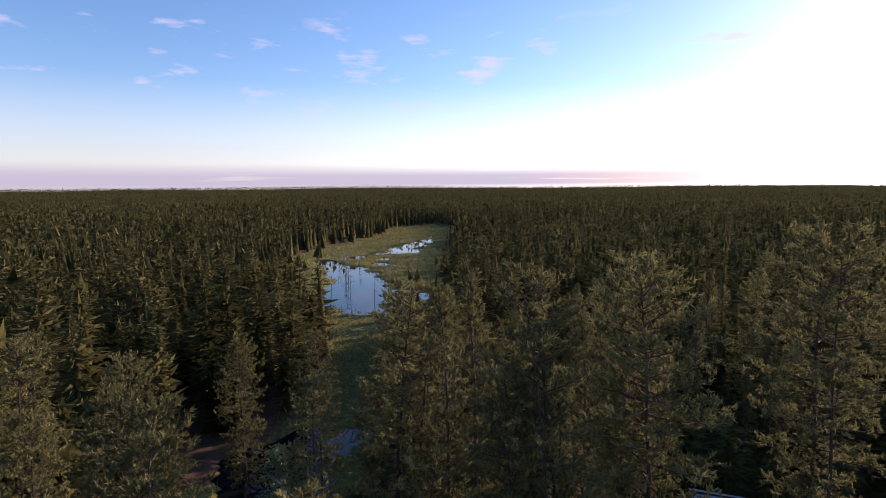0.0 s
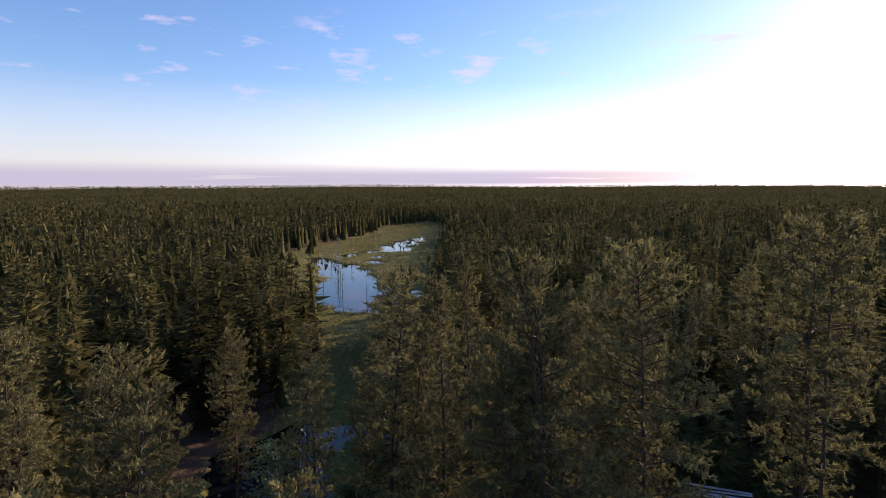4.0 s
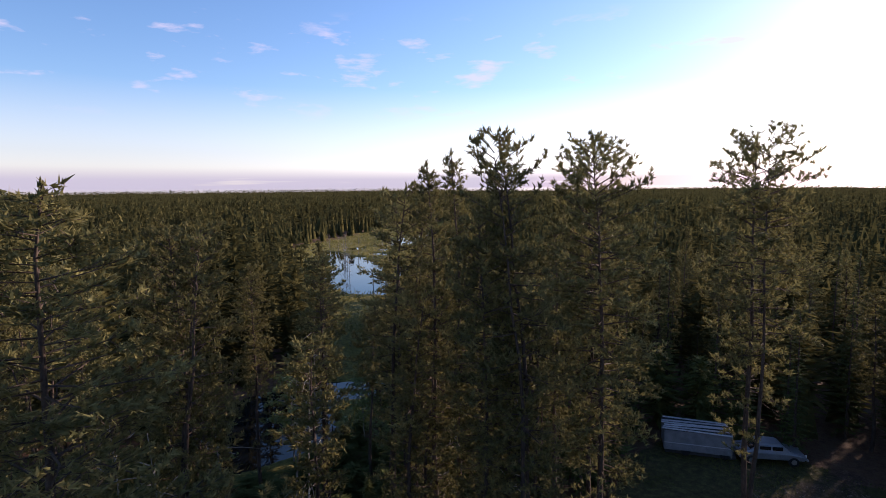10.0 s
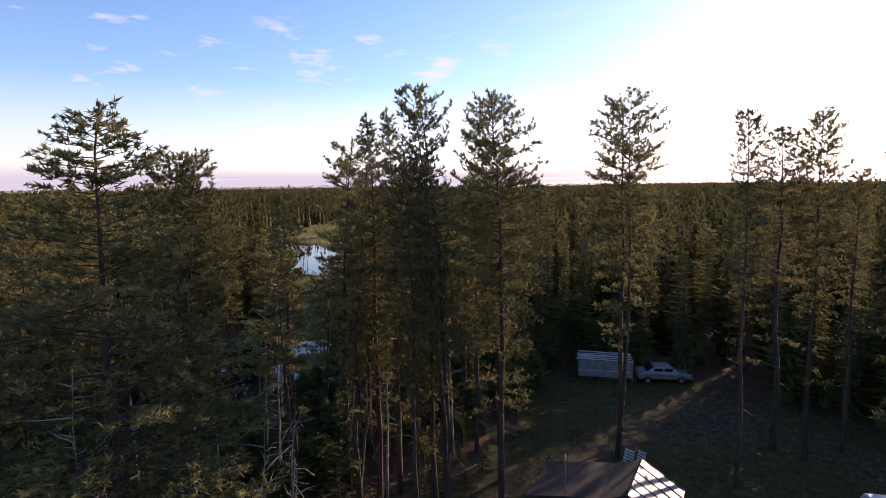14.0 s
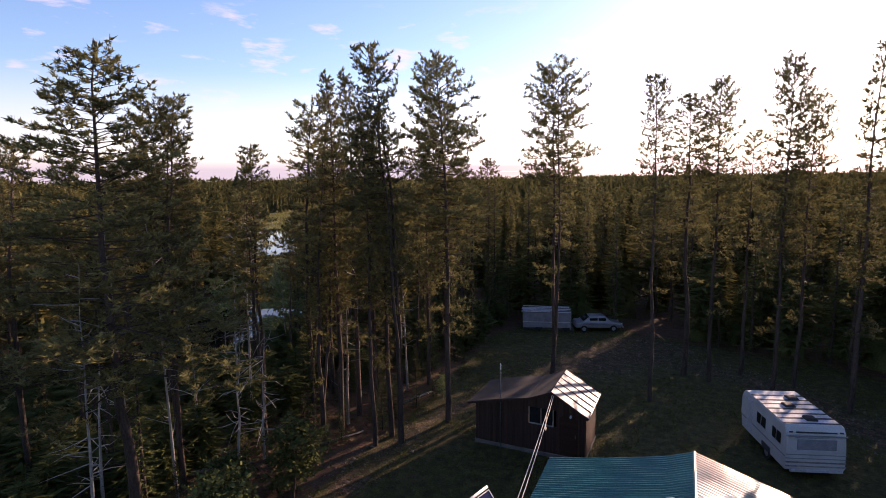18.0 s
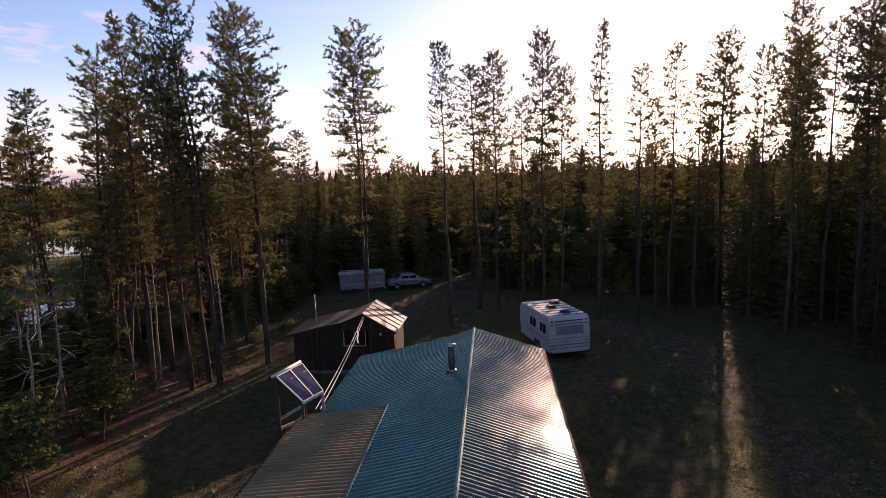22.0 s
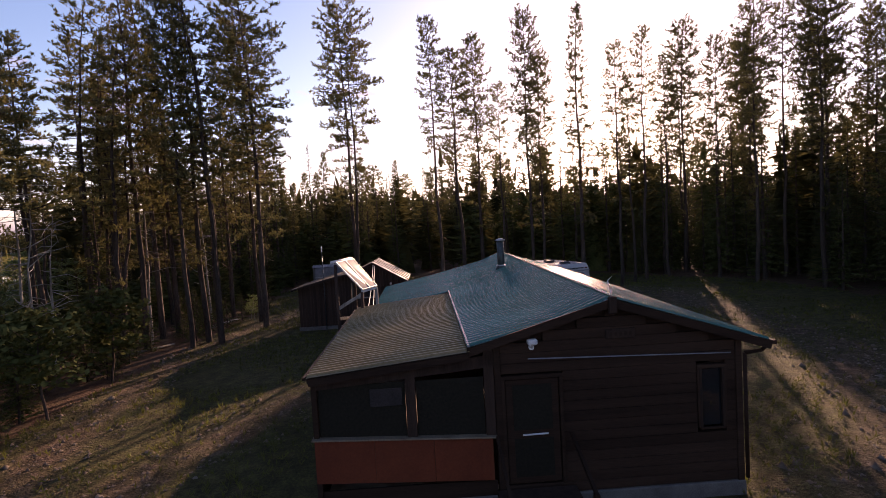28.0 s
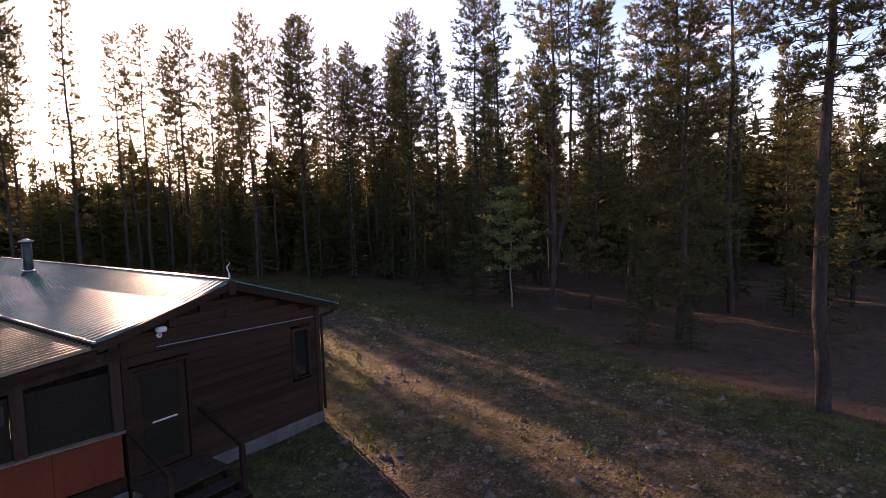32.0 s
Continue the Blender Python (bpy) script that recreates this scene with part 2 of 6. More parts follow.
M["cell"] = material("solar_cell", (0.020, 0.024, 0.060), (0.035, 0.042, 0.095), 0.22, 8.0, 60.0, 0.0, spec=0.08)


def plain_glass(name, tint, rough=0.04):
    m = bpy.data.materials.new(name)
    m.use_nodes = True
    p = m.node_tree.nodes["Principled BSDF"]
    p.inputs["Base Color"].default_value = (*tint, 1)
    p.inputs["Roughness"].default_value = rough
    p.inputs["Specular IOR Level"].default_value = 0.7
    return m


M["glass"] = plain_glass("dark_window_glass", (0.012, 0.014, 0.016))


def water_material():
    m = bpy.data.materials.new("bog_water")
    m.use_nodes = True
    nt = m.node_tree
    p = nt.nodes["Principled BSDF"]
    p.inputs["Base Color"].default_value = (0.006, 0.008, 0.010, 1)
    p.inputs["Roughness"].default_value = 0.03
    p.inputs["IOR"].default_value = 1.33
    co, nz, bp = nt.nodes.new("ShaderNodeTexCoord"), nt.nodes.new("ShaderNodeTexNoise"), nt.nodes.new("ShaderNodeBump")
    nz.inputs["Scale"].default_value, nz.inputs["Detail"].default_value = 1.5, 2
    bp.inputs["Strength"].default_value, bp.inputs["Distance"].default_value = 0.05, 0.02
    nt.links.new(co.outputs["Object"], nz.inputs["Vector"])
    nt.links.new(nz.outputs["Fac"], bp.inputs["Height"])
    nt.links.new(bp.outputs["Normal"], p.inputs["Normal"])
    return m


M["water"] = water_material()


def ground_material():
    """Grass, bare earth, needle litter and marsh, laid out by the zone attribute and broken up by noise."""
    m = bpy.data.materials.new("boreal_ground")
    m.use_nodes = True
    nt = m.node_tree
    n, ln = nt.nodes.new, nt.links.new
    p = nt.nodes["Principled BSDF"]
    p.inputs["Roughness"].default_value, p.inputs["Specular IOR Level"].default_value = 0.95, 0.15
    co, at = n("ShaderNodeTexCoord"), n("ShaderNodeAttribute")
    at.attribute_name = "zone"
    sep = n("ShaderNodeSeparateColor")
    ln(at.outputs["Color"], sep.inputs["Color"])

    def noise_tex(scale, detail=5):
        t = n("ShaderNodeTexNoise")
        t.inputs["Scale"].default_value, t.inputs["Detail"].default_value, t.inputs["Roughness"].default_value = scale, detail, 0.62
        ln(co.outputs["Object"], t.inputs["Vector"])
        return t.outputs["Fac"]

    big, mid, fine = noise_tex(0.35), noise_tex(2.2), noise_tex(14.0)

    def ramp(src, *stops):
        r = n("ShaderNodeValToRGB")
        while len(r.color_ramp.elements) < len(stops):
            r.color_ramp.elements.new(0.5)
        for el, (pos, c) in zip(r.color_ramp.elements, stops):
            el.position, el.color = pos, (*c, 1)
        ln(src, r.inputs["Fac"])
        return r.outputs["Color"]

    def math_node(op, a, b):
        k = n("ShaderNodeMath")
        k.operation = op
        for i, v in enumerate((a, b)):
            if isinstance(v, (int, float)):
                k.inputs[i].default_value = v
            else:
                ln(v, k.inputs[i])
        return k.outputs[0]

    def blend(f, a, b):
        k = n("ShaderNodeMixRGB")
        ln(f, k.inputs["Fac"])
        ln(a, k.inputs["Color1"])
        ln(b, k.inputs["Color2"])
        return k.outputs["Color"]

    grain = math_node("ADD", math_node("MULTIPLY", mid, 0.5), math_node("MULTIPLY", fine, 0.5))
    grass = ramp(grain, (0.36, (0.033, 0.023, 0.011)), (0.50, (0.066, 0.055, 0.021)), (0.64, (0.120, 0.124, 0.034)))
    dirt = ramp(grain, (0.36, (0.024, 0.014, 0.010)), (0.50, (0.074, 0.044, 0.031)), (0.64, (0.180, 0.116, 0.080)))
    litter = ramp(grain, (0.36, (0.050, 0.027, 0.018)), (0.50, (0.112, 0.060, 0.038)), (0.66, (0.120, 0.096, 0.046)))
    marsh = ramp(grain, (0.38, (0.040, 0.038, 0.012)), (0.50, (0.140, 0.122, 0.030)), (0.62, (0.260, 0.215, 0.060)))

    def mask(ch, soft=0.16):
        v = math_node("ADD", sep.outputs[ch], math_node("MULTIPLY", math_node("SUBTRACT", math_node("ADD", math_node("MULTIPLY", big, 0.5), math_node("MULTIPLY", mid, 0.5)), 0.5), 1.5))
        k = n("ShaderNodeMapRange")
        k.inputs["From Min"].default_value, k.inputs["From Max"].default_value = 0.5 - soft, 0.5 + soft
        ln(v, k.inputs["Value"])
        return k.outputs["Result"]

    c = blend(mask("Blue"), grass, litter)
    c = blend(mask("Red"), c, dirt)
    c = blend(mask("Green"), c, marsh)
    ln(c, p.inputs["Base Color"])
    bp = n("ShaderNodeBump")
    bp.inputs["Strength"].default_value, bp.inputs["Distance"].default_value = 1.0, 0.16
    ln(grain, bp.inputs["Height"])
    ln(bp.outputs["Normal"], p.inputs["Normal"])
    return m


M["ground"] = ground_material()


# ---------------------------------------------------------------- mesh helpers
def link_mesh(name, me, mat, parent=None, label="", at=None):
    if mat is not None and not me.materials:
        me.materials.append(mat)
    ob = new(name, me)
    if parent is not None:
        ob.parent = parent
    if at is not None:
        ob.matrix_basis = at
    if label:
        tagged(ob, label)
    return ob


def part(name, bm, mat, parent=None, label="", at=None):
    me = bpy.data.meshes.new(name)
    bm.to_mesh(me)
    bm.free()
    return link_mesh(name, me, mat, parent, label, at)


def tri_mesh(name, verts, tris, smooth=False):
    """A mesh from arrays of corners and triangles."""
    verts, tris = np.asarray(verts, np.float32), np.asarray(tris, np.int32)
    me = bpy.data.meshes.new(name)
    me.vertices.add(len(verts))
    me.vertices.foreach_set("co", verts.ravel())
    me.loops.add(tris.size)
    me.loops.foreach_set("vertex_index", tris.ravel())
    me.polygons.add(len(tris))
    me.polygons.foreach_set("loop_start", np.arange(0, tris.size, 3, dtype=np.int32))
    me.polygons.foreach_set("loop_total", np.full(len(tris), 3, np.int32))
    if smooth:
        me.polygons.foreach_set("use_smooth", np.ones(len(tris), bool))
    me.update()
    return me


def empty(name, m=None):
    ob = new(name)
    ob.empty_display_size = 0.3
    if m is not None:
        ob.matrix_basis = m
    return ob


def box(bm, x0, x1, y0, y1, z0, z1, bevel=0.0, turn=None):
    made = bmesh.ops.create_cube(bm, size=1.0)["verts"]
    m = Matrix.Translation(((x0 + x1) / 2, (y0 + y1) / 2, (z0 + z1) / 2)) @ Matrix.Diagonal((x1 - x0, y1 - y0, z1 - z0, 1))
    bmesh.ops.transform(bm, matrix=(turn @ m if turn else m), verts=made)
    if bevel:
        edges = list({ed for v in made for ed in v.link_edges})
        bmesh.ops.bevel(bm, geom=edges, offset=bevel, segments=1, affect="EDGES")
    return bm


def beam(bm, a, b, w, h=None, up=(0, 0, 1)):
    """A squared bar from a to b."""
    a, b = Vector(a), Vector(b)
    h = h or w
    d = (b - a).normalized()
    s = d.cross(Vector(up))
    s = s.normalized() if s.length > 1e-4 else Vector((1, 0, 0))
    u = s.cross(d)
    vs = [bm.verts.new(p + s * i * w / 2 + u * j * h / 2) for p in (a, b) for i, j in ((-1, -1), (1, -1), (1, 1), (-1, 1))]
    for f in ((0, 1, 2, 3), (7, 6, 5, 4), (0, 4, 5, 1), (1, 5, 6, 2), (2, 6, 7, 3), (3, 7, 4, 0)):
        bm.faces.new([vs[i] for i in f])
    bmesh.ops.recalc_face_normals(bm, faces=bm.faces)
    return bm


def rod(bm, a, b, r0, r1=None, n=10, caps=True):
    a, b = Vector(a), Vector(b)
    r1 = r0 if r1 is None else r1
    q = (b - a).to_track_quat("Z", "Y")
    rings = [[bm.verts.new(p + q @ Vector((math.cos(t) * r, math.sin(t) * r, 0))) for t in (2 * math.pi * i / n for i in range(n))] for p, r in ((a, r0), (b, r1))]
    for i in range(n):
        f = bm.faces.new((rings[0][i], rings[0][(i + 1) % n], rings[1][(i + 1) % n], rings[1][i]))
        f.smooth = True
    if caps:
        bm.faces.new(rings[0][::-1])
        bm.faces.new(rings[1])
    return bm


def B():
    return bmesh.new()


# ---------------------------------------------------------------- lie of the land
def seg_dist(px, py, pts):
    """Distance of many points from a polyline, and the width given along it."""
    best, wid = np.full(px.shape, 1e9), np.zeros(px.shape)
    for (x0, y0, w0), (x1, y1, w1) in zip(pts[:-1], pts[1:]):
        dx, dy = x1 - x0, y1 - y0
        t = np.clip(((px - x0) * dx + (py - y0) * dy) / (dx * dx + dy * dy), 0, 1)
        d = np.hypot(px - x0 - t * dx, py - y0 - t * dy)
        w = w0 + t * (w1 - w0)
        near = d - w < best - wid
        best, wid = np.where(near, d, best), np.where(near, w, wid)
    return best, wid


def inside(px, py, poly):
    c = np.zeros(px.shape, bool)
    for (x0, y0), (x1, y1) in zip(poly, poly[1:] + poly[:1]):
        hit = ((y0 > py) != (y1 > py)) & (px < (x1 - x0) * (py - y0) / (y1 - y0 + 1e-12) + x0)
        c ^= hit
    return c


def value_noise(x, y, seed=0):
    xi, yi = np.floor(x).astype(np.int64), np.floor(y).astype(np.int64)
    fx, fy = x - xi, y - yi
    fx, fy = fx * fx * (3 - 2 * fx), fy * fy * (3 - 2 * fy)

    def h(i, j):
        k = (i * 374761393 + j * 668265263 + seed * 1274126177) & 0xFFFFFFFF
        k = ((k ^ (k >> 13)) * 1274126177) & 0xFFFFFFFF
        return ((k ^ (k >> 16)) & 0xFFFF) / 65535.0

    return (h(xi, yi) * (1 - fx) + h(xi + 1, yi) * fx) * (1 - fy) + (h(xi, yi + 1) * (1 - fx) + h(xi + 1, yi + 1) * fx) * fy


CLEARING = [(-16, -45), (-15.6, -3), (-15.4, 5), (-15.4, 14), (-16, 22), (-16.5, 30), (-14, 36.5), (-7, 36), (1, 33), (8, 32), (13, 27), (19, 21), (21, 10), (19, 0), (14.5, -8.5), (11, -14), (9.3, -19), (9, -45)]
MARSH = [(-40, 18, 5), (-43, 30, 5), (-58, 48, 3), (-74, 70, 12), (-98, 95, 17), (-126, 126, 25), (-146, 164, 20), (-158, 197, 19), (-186, 240, 18), (-196, 264, 6)]
PONDS = [
    [(-40, 15, 3.4), (-42, 21, 5.2), (-43, 28, 4.6), (-39, 33, 3.0)],
    [(-71, 72, 5.0), (-78, 74, 8.0), (-90, 82, 7.0), (-101, 93, 6.5), (-113, 103, 6.5), (-126, 110, 4.0), (-135, 113, 2.0)],
    [(-78, 84, 4.5), (-85, 89, 3.0)],
    [(-126, 145, 4.0), (-134, 153, 5.5), (-139, 167, 4.5), (-146, 186, 3.0), (-156, 204, 1.6)],
    [(-131, 124, 2.5), (-134, 133, 1.5), (-130, 140, 1.8)],
    [(-108, 112, 1.5), (-116, 120, 2.0), (-121, 130, 1.2)],
]
TRACKS = [
    [(-10, -26, 1.2), (-12.5, -8, 1.1), (-14.2, 0, 1.0), (-14.6, 8, 0.9), (-13.2, 14, 0.9), (-10.4, 20.5, 1.1), (-7.5, 26, 1.6), (-5.5, 31, 1.8), (-4, 35, 1.2)],
    [(-1, -18.5, 7.0), (5.8, -12.2, 4.4), (9.6, -4, 2.2), (11.8, 3, 1.5), (12, 9, 1.3), (11, 16, 1.7), (8, 21, 1.8), (3, 26, 1.7), (-3, 29, 1.3)],
    [(-12, -9, 1.2), (-9.5, -4.5, 1.0), (-8, -1, 1.2)],
    [(-9, 22.5, 2.0), (-6, 27.5, 3.2), (-2.5, 31, 2.4)],
]
WATER_Z = -0.55


def land(px, py):
    """Height of the ground."""
    px, py = np.asarray(px, float), np.asarray(py, float)
    roll = 0.05 * (value_noise(px * 0.9, py * 0.9, 1) - 0.5) + 0.10 * (value_noise(px * 0.23, py * 0.23, 2) - 0.5)
    d, w = seg_dist(px, py, MARSH)
    wet = np.clip((w + 9 - d) / 9, 0, 1)
    z = roll + 1.6 * (value_noise(px * 0.02, py * 0.02, 3) - 0.5) * np.clip((np.hypot(px, py) - 60) / 100, 0, 1)
    z = z * (1 - wet) + wet * (-0.40 + 0.22 * (value_noise(px * 0.35, py * 0.35, 4) - 0.35))
    for pond in PONDS:
        d, w = seg_dist(px, py, pond)
        edge = w + 5.0 * (value_noise(px * 0.22, py * 0.22, 5) - 0.5) + 2.0 * (value_noise(px * 0.8, py * 0.8, 6) - 0.5)
        deep = np.clip((edge - d) / 1.6, 0, 1)
        z = z * (1 - deep) + deep * -1.5
    for track in TRACKS:
        d, w = seg_dist(px, py, track)
        z -= 0.05 * np.clip((w - d) / 0.5, 0, 1) - 0.02 * np.exp(-((d - 0.1) / 0.3) ** 2)
    return z


def axis(parts):
    out = [parts[0][0]]
    for a, b, step in parts:
        k = max(1, int(round((b - a) / step)))
        out += list(np.linspace(a, b, k + 1)[1:])
    return np.array(out)


gx = axis([(-4600, -1000, 600), (-1000, -300, 70), (-300, -170, 13), (-170, -50, 1.6), (-50, -24, 1.0), (-24, 24, 0.55), (24, 60, 2.0), (60, 300, 20), (300, 1000, 100), (1000, 4600, 600)])
gy = axis([(-4600, -1000, 600), (-1000, -200, 100), (-200, -40, 12), (-40, -22, 1.5), (-22, 40, 0.6), (40, 215, 1.7), (215, 320, 6), (320, 1000, 60), (1000, 4600, 600)])
GX, GY = np.meshgrid(gx, gy)
GZ = land(GX, GY)
nx, ny = len(gx), len(gy)
idx = np.arange(nx * ny).reshape(ny, nx)
quads = np.stack([idx[:-1, :-1], idx[:-1, 1:], idx[1:, 1:], idx[1:, :-1]], -1).reshape(-1, 4)
me = tri_mesh("ground", np.stack([GX, GY, GZ], -1).reshape(-1, 3), np.concatenate([quads[:, [0, 1, 2]], quads[:, [0, 2, 3]]]), True)
fx, fy = GX.ravel(), GY.ravel()
zone = np.zeros((nx * ny, 4), np.float32)
for k, track in enumerate(TRACKS):
    d, w = seg_dist(fx, fy, track)
    zone[:, 0] = np.maximum(zone[:, 0], np.clip((w - d) / 1.2 + 0.5, 0, 1) * (0.50 if k == 1 else 0.52))
d, w = seg_dist(fx, fy, MARSH)
zone[:, 1] = np.clip((w + 3 - d) / 4, 0, 1)
zone[:, 2] = np.where(inside(fx, fy, CLEARING), 0.30, 0.95)
zone[:, 3] = 1
attr = me.color_attributes.new("zone", "FLOAT_COLOR", "POINT")
attr.data.foreach_set("color", zone.ravel())
tagged(link_mesh("ground", me, M["ground"]), "boreal forest floor with grassy clearing, dirt tracks and marsh", "ground", kind="structure")

# open water, one sheet to each pool
for n_pond, (x0, y0, x1, y1) in enumerate(((-54, 8, -32, 40), (-142, 58, -56, 119.5), (-172, 119.5, -100, 212))):
    bm = B()
    bmesh.ops.create_grid(bm, x_segments=8, y_segments=8, size=0.5)
    bmesh.ops.transform(bm, matrix=Matrix.Translation(((x0 + x1) / 2, (y0 + y1) / 2, WATER_Z)) @ Matrix.Diagonal((x1 - x0, y1 - y0, 1, 1)), verts=bm.verts)
    tagged(part("water", bm, M["water"]), "still dark bog pond reflecting the sky", "water", kind="structure")

# ---------------------------------------------------------------- trees
rng = np.random.default_rng(7)


def tubes(paths, radii, n):
    """Tapered limbs: each path is (k, 3), each radius (k,)."""
    V, F, base = [], [], 0
    ang = np.arange(n) * 2 * np.pi / n
    for P, R in zip(paths, radii):
        P, R = np.asarray(P, float), np.asarray(R, float)
        T = np.gradient(P, axis=0)
        T /= np.linalg.norm(T, axis=1, keepdims=True) + 1e-9
        ref = np.where(np.abs(T[:, 2:3]) > 0.8, [[1.0, 0, 0]], [[0, 0, 1.0]])
        S = np.cross(T, ref)
        S /= np.linalg.norm(S, axis=1, keepdims=True) + 1e-9
        U = np.cross(S, T)
        ring = P[:, None] + R[:, None, None] * (np.cos(ang)[None, :, None] * S[:, None] + np.sin(ang)[None, :, None] * U[:, None])
        k = len(P)
        V.append(ring.reshape(-1, 3))
        i = np.arange(k - 1)[:, None] * n + np.arange(n)[None]
        j = np.arange(k - 1)[:, None] * n + (np.arange(n)[None] + 1) % n
        F += [np.stack([i, j, j + n], -1).reshape(-1, 3) + base, np.stack([i, j + n, i + n], -1).reshape(-1, 3) + base]
        base += k * n
    return np.concatenate(V), np.concatenate(F)


def blades(C, D, size, width, k, spread, r, single=False, shake=0.0):
    """k narrow needle sprays at each centre C, fanned round the direction D."""
    n = len(C)
    C, D = np.repeat(C, k, 0) + shake * r.normal(size=(n * k, 3)), np.repeat(D, k, 0)
    S = np.repeat(np.broadcast_to(size, n), k) * r.uniform(0.65, 1.25, n * k)
    A = D + spread * r.normal(size=(n * k, 3))
    A /= np.linalg.norm(A, axis=1, keepdims=True) + 1e-9
    side = np.cross(A, r.normal(size=(n * k, 3)))
    side /= np.linalg.norm(side, axis=1, keepdims=True) + 1e-9
    w = (S * width)[:, None]
    if single:
        V = np.stack([C + side * w - A * (S * 0.1)[:, None], C + A * S[:, None], C - side * w - A * (S * 0.1)[:, None]], 1).reshape(-1, 3)
        return V, np.arange(len(V)).reshape(-1, 3)
    mid = C + A * (S * 0.45)[:, None]
    V = np.stack([C - A * (S * 0.12)[:, None], mid + side * w, C + A * S[:, None], mid - side * w], 1).reshape(-1, 3)
    i = np.arange(n * k)[:, None] * 4
    F = np.concatenate([i + [[0, 1, 2]], i + [[0, 2, 3]]])
    return V, F


def joined(name, v0, f0, v1, f1):
    return tri_mesh(name, np.concatenate([v0, v1]), np.concatenate([f0, np.asarray(f1) + len(v0)]), True)


def crown_reach(shape, u):
    """Share of the full reach of the branches at the height u of the crown."""
    if shape == "dome":
        return (0.62 + 0.38 * min(1.0, u / 0.35)) * math.sqrt(max(0.05, 1 - max(0.0, (u - 0.58) / 0.44) ** 2.2))
    if shape == "spire":
        return (0.70 + 0.30 * min(1.0, u / 0.2)) * (1.03 - u) ** 0.62
    return 0.10 + 0.95 * (1.0 - u) ** 0.75          # layered


def pine_meshes(name, h, crown0, spread, dens, seed, droop=0.12, lean=0.25, gap=0.2, shape="dome", shoot=0.15, step=0.17, twigs=True, fan=7, fat=0.16, skirt=0, twin=False):
    """A jack pine h high: trunk with limbs, twigs and dead snags below, and needle tufts. crown0: where the green begins, as a share of h; skirt: stray live branches below it."""
    r = np.random.default_rng(seed)
    zz = np.linspace(-0.3, h, 14)
    sway = np.cumsum(r.normal(0, 0.05, (14, 2)), 0) + np.outer(np.linspace(0, 1, 14) ** 2, r.normal(0, lean, 2))
    sway -= sway[0]
    P = np.column_stack([sway, zz])
    R = (0.0072 * h + 0.030) * (1 - 0.93 * np.clip(zz / h, 0, 1) ** 0.9)
    stems = [(P, np.maximum(R, 0.012))]
    if twin:
        away = np.outer(np.clip((zz / h - 0.12) * 4, 0, 1), (0.75, -0.35))
        stems.append((np.column_stack([sway + away, zz * 0.96]), np.maximum(0.8 * R, 0.010)))
    tv, tf = tubes([p for p, _ in stems], [q for _, q in stems], 9)

    def stem(z, k=0):
        p = stems[k][0]
        return np.array([np.interp(z, p[:, 2], p[:, 0]), np.interp(z, p[:, 2], p[:, 1]), z])

    paths, radii, C, D = [], [], [], []

    def shoots(p, q, n, up):
        t = (np.arange(n) + r.uniform(0.3, 1.0, n)) / n
        d = (q - p) / (np.linalg.norm(q - p) + 1e-9)
        C.append(p + (q - p) * t[:, None] + r.normal(0, 0.02, (n, 3)))
        D.append(np.tile(d * 0.7 + np.array([0, 0, up]), (n, 1)) + 0.35 * r.normal(size=(n, 3)))

    def limb(z, u, L, rise, az, k):
        d = np.array([np.cos(az), np.sin(az), rise])
        d /= np.linalg.norm(d)
        side = np.array([-np.sin(az), np.cos(az), 0])
        s = stem(z, k)
        k1, k2 = s + d * L * 0.4 + side * r.normal(0, 0.06 * L), s + d * L * 0.75 + side * r.normal(0, 0.09 * L)
        end = s + d * L + np.array([0, 0, r.uniform(0.0, 0.14) * L])
        paths.append(np.array([s, k1, k2, end]))
        radii.append(np.array([0.026, 0.017, 0.010, 0.004]) * (0.5 + 0.30 * L))
        shoots(k2, end, max(2, int(0.28 * L / step * 1.3)), 0.5)
        for t in np.linspace(0.22, 0.97, max(3, int(2.4 + L * 5.2))):
            t = float(np.clip(t + r.normal(0, 0.05), 0.16, 0.98))
            p = (s + (k1 - s) * t / 0.4) if t < 0.4 else (k1 + (k2 - k1) * (t - 0.4) / 0.35) if t < 0.75 else (k2 + (end - k2) * (t - 0.75) / 0.25)
            sg = 1 if r.uniform() < 0.5 else -1
            td = d * 0.5 + side * sg * r.uniform(0.3, 0.95) + np.array([0, 0, r.normal(0.18, 0.28)])
            td /= np.linalg.norm(td)
            tl = (0.18 + 0.30 * L * (1 - 0.55 * t)) * r.uniform(0.6, 1.2)
            q = p + td * tl
            if twigs:
                paths.append(np.array([p, q]))
                radii.append(np.array([0.008, 0.004]))
            shoots(p + (q - p) * 0.3, q, max(1, int(tl / step + 0.5)), 0.5)

    zc0 = crown0 * h
    count = int(dens * (h - zc0))
    for i in range(count):
        u = (i + r.uniform(0, 1)) / count
        if r.uniform() < gap * (1 - u) ** 0.7:
            continue
        rough = r.uniform(0.70, 1.08) if shape != "layered" else r.uniform(0.55, 1.15)
        L = spread * crown_reach(shape, u) * rough + 0.12
        rise = r.normal((-0.02 + 0.80 * u ** 2.5) if shape != "layered" else 0.08 + 0.25 * u, 0.14) - droop * (1 - u)
        limb(zc0 + u * (h - zc0) * 0.97, u, L, rise, i * 2.399 + r.normal(0, 0.5), i % len(stems))
    for i in range(skirt):
        limb(r.uniform(max(0.22, crown0 - 0.22), crown0) * h, 0.0, spread * r.uniform(0.45, 0.85), r.normal(-0.1, 0.15), r.uniform(0, 6.28), 0)
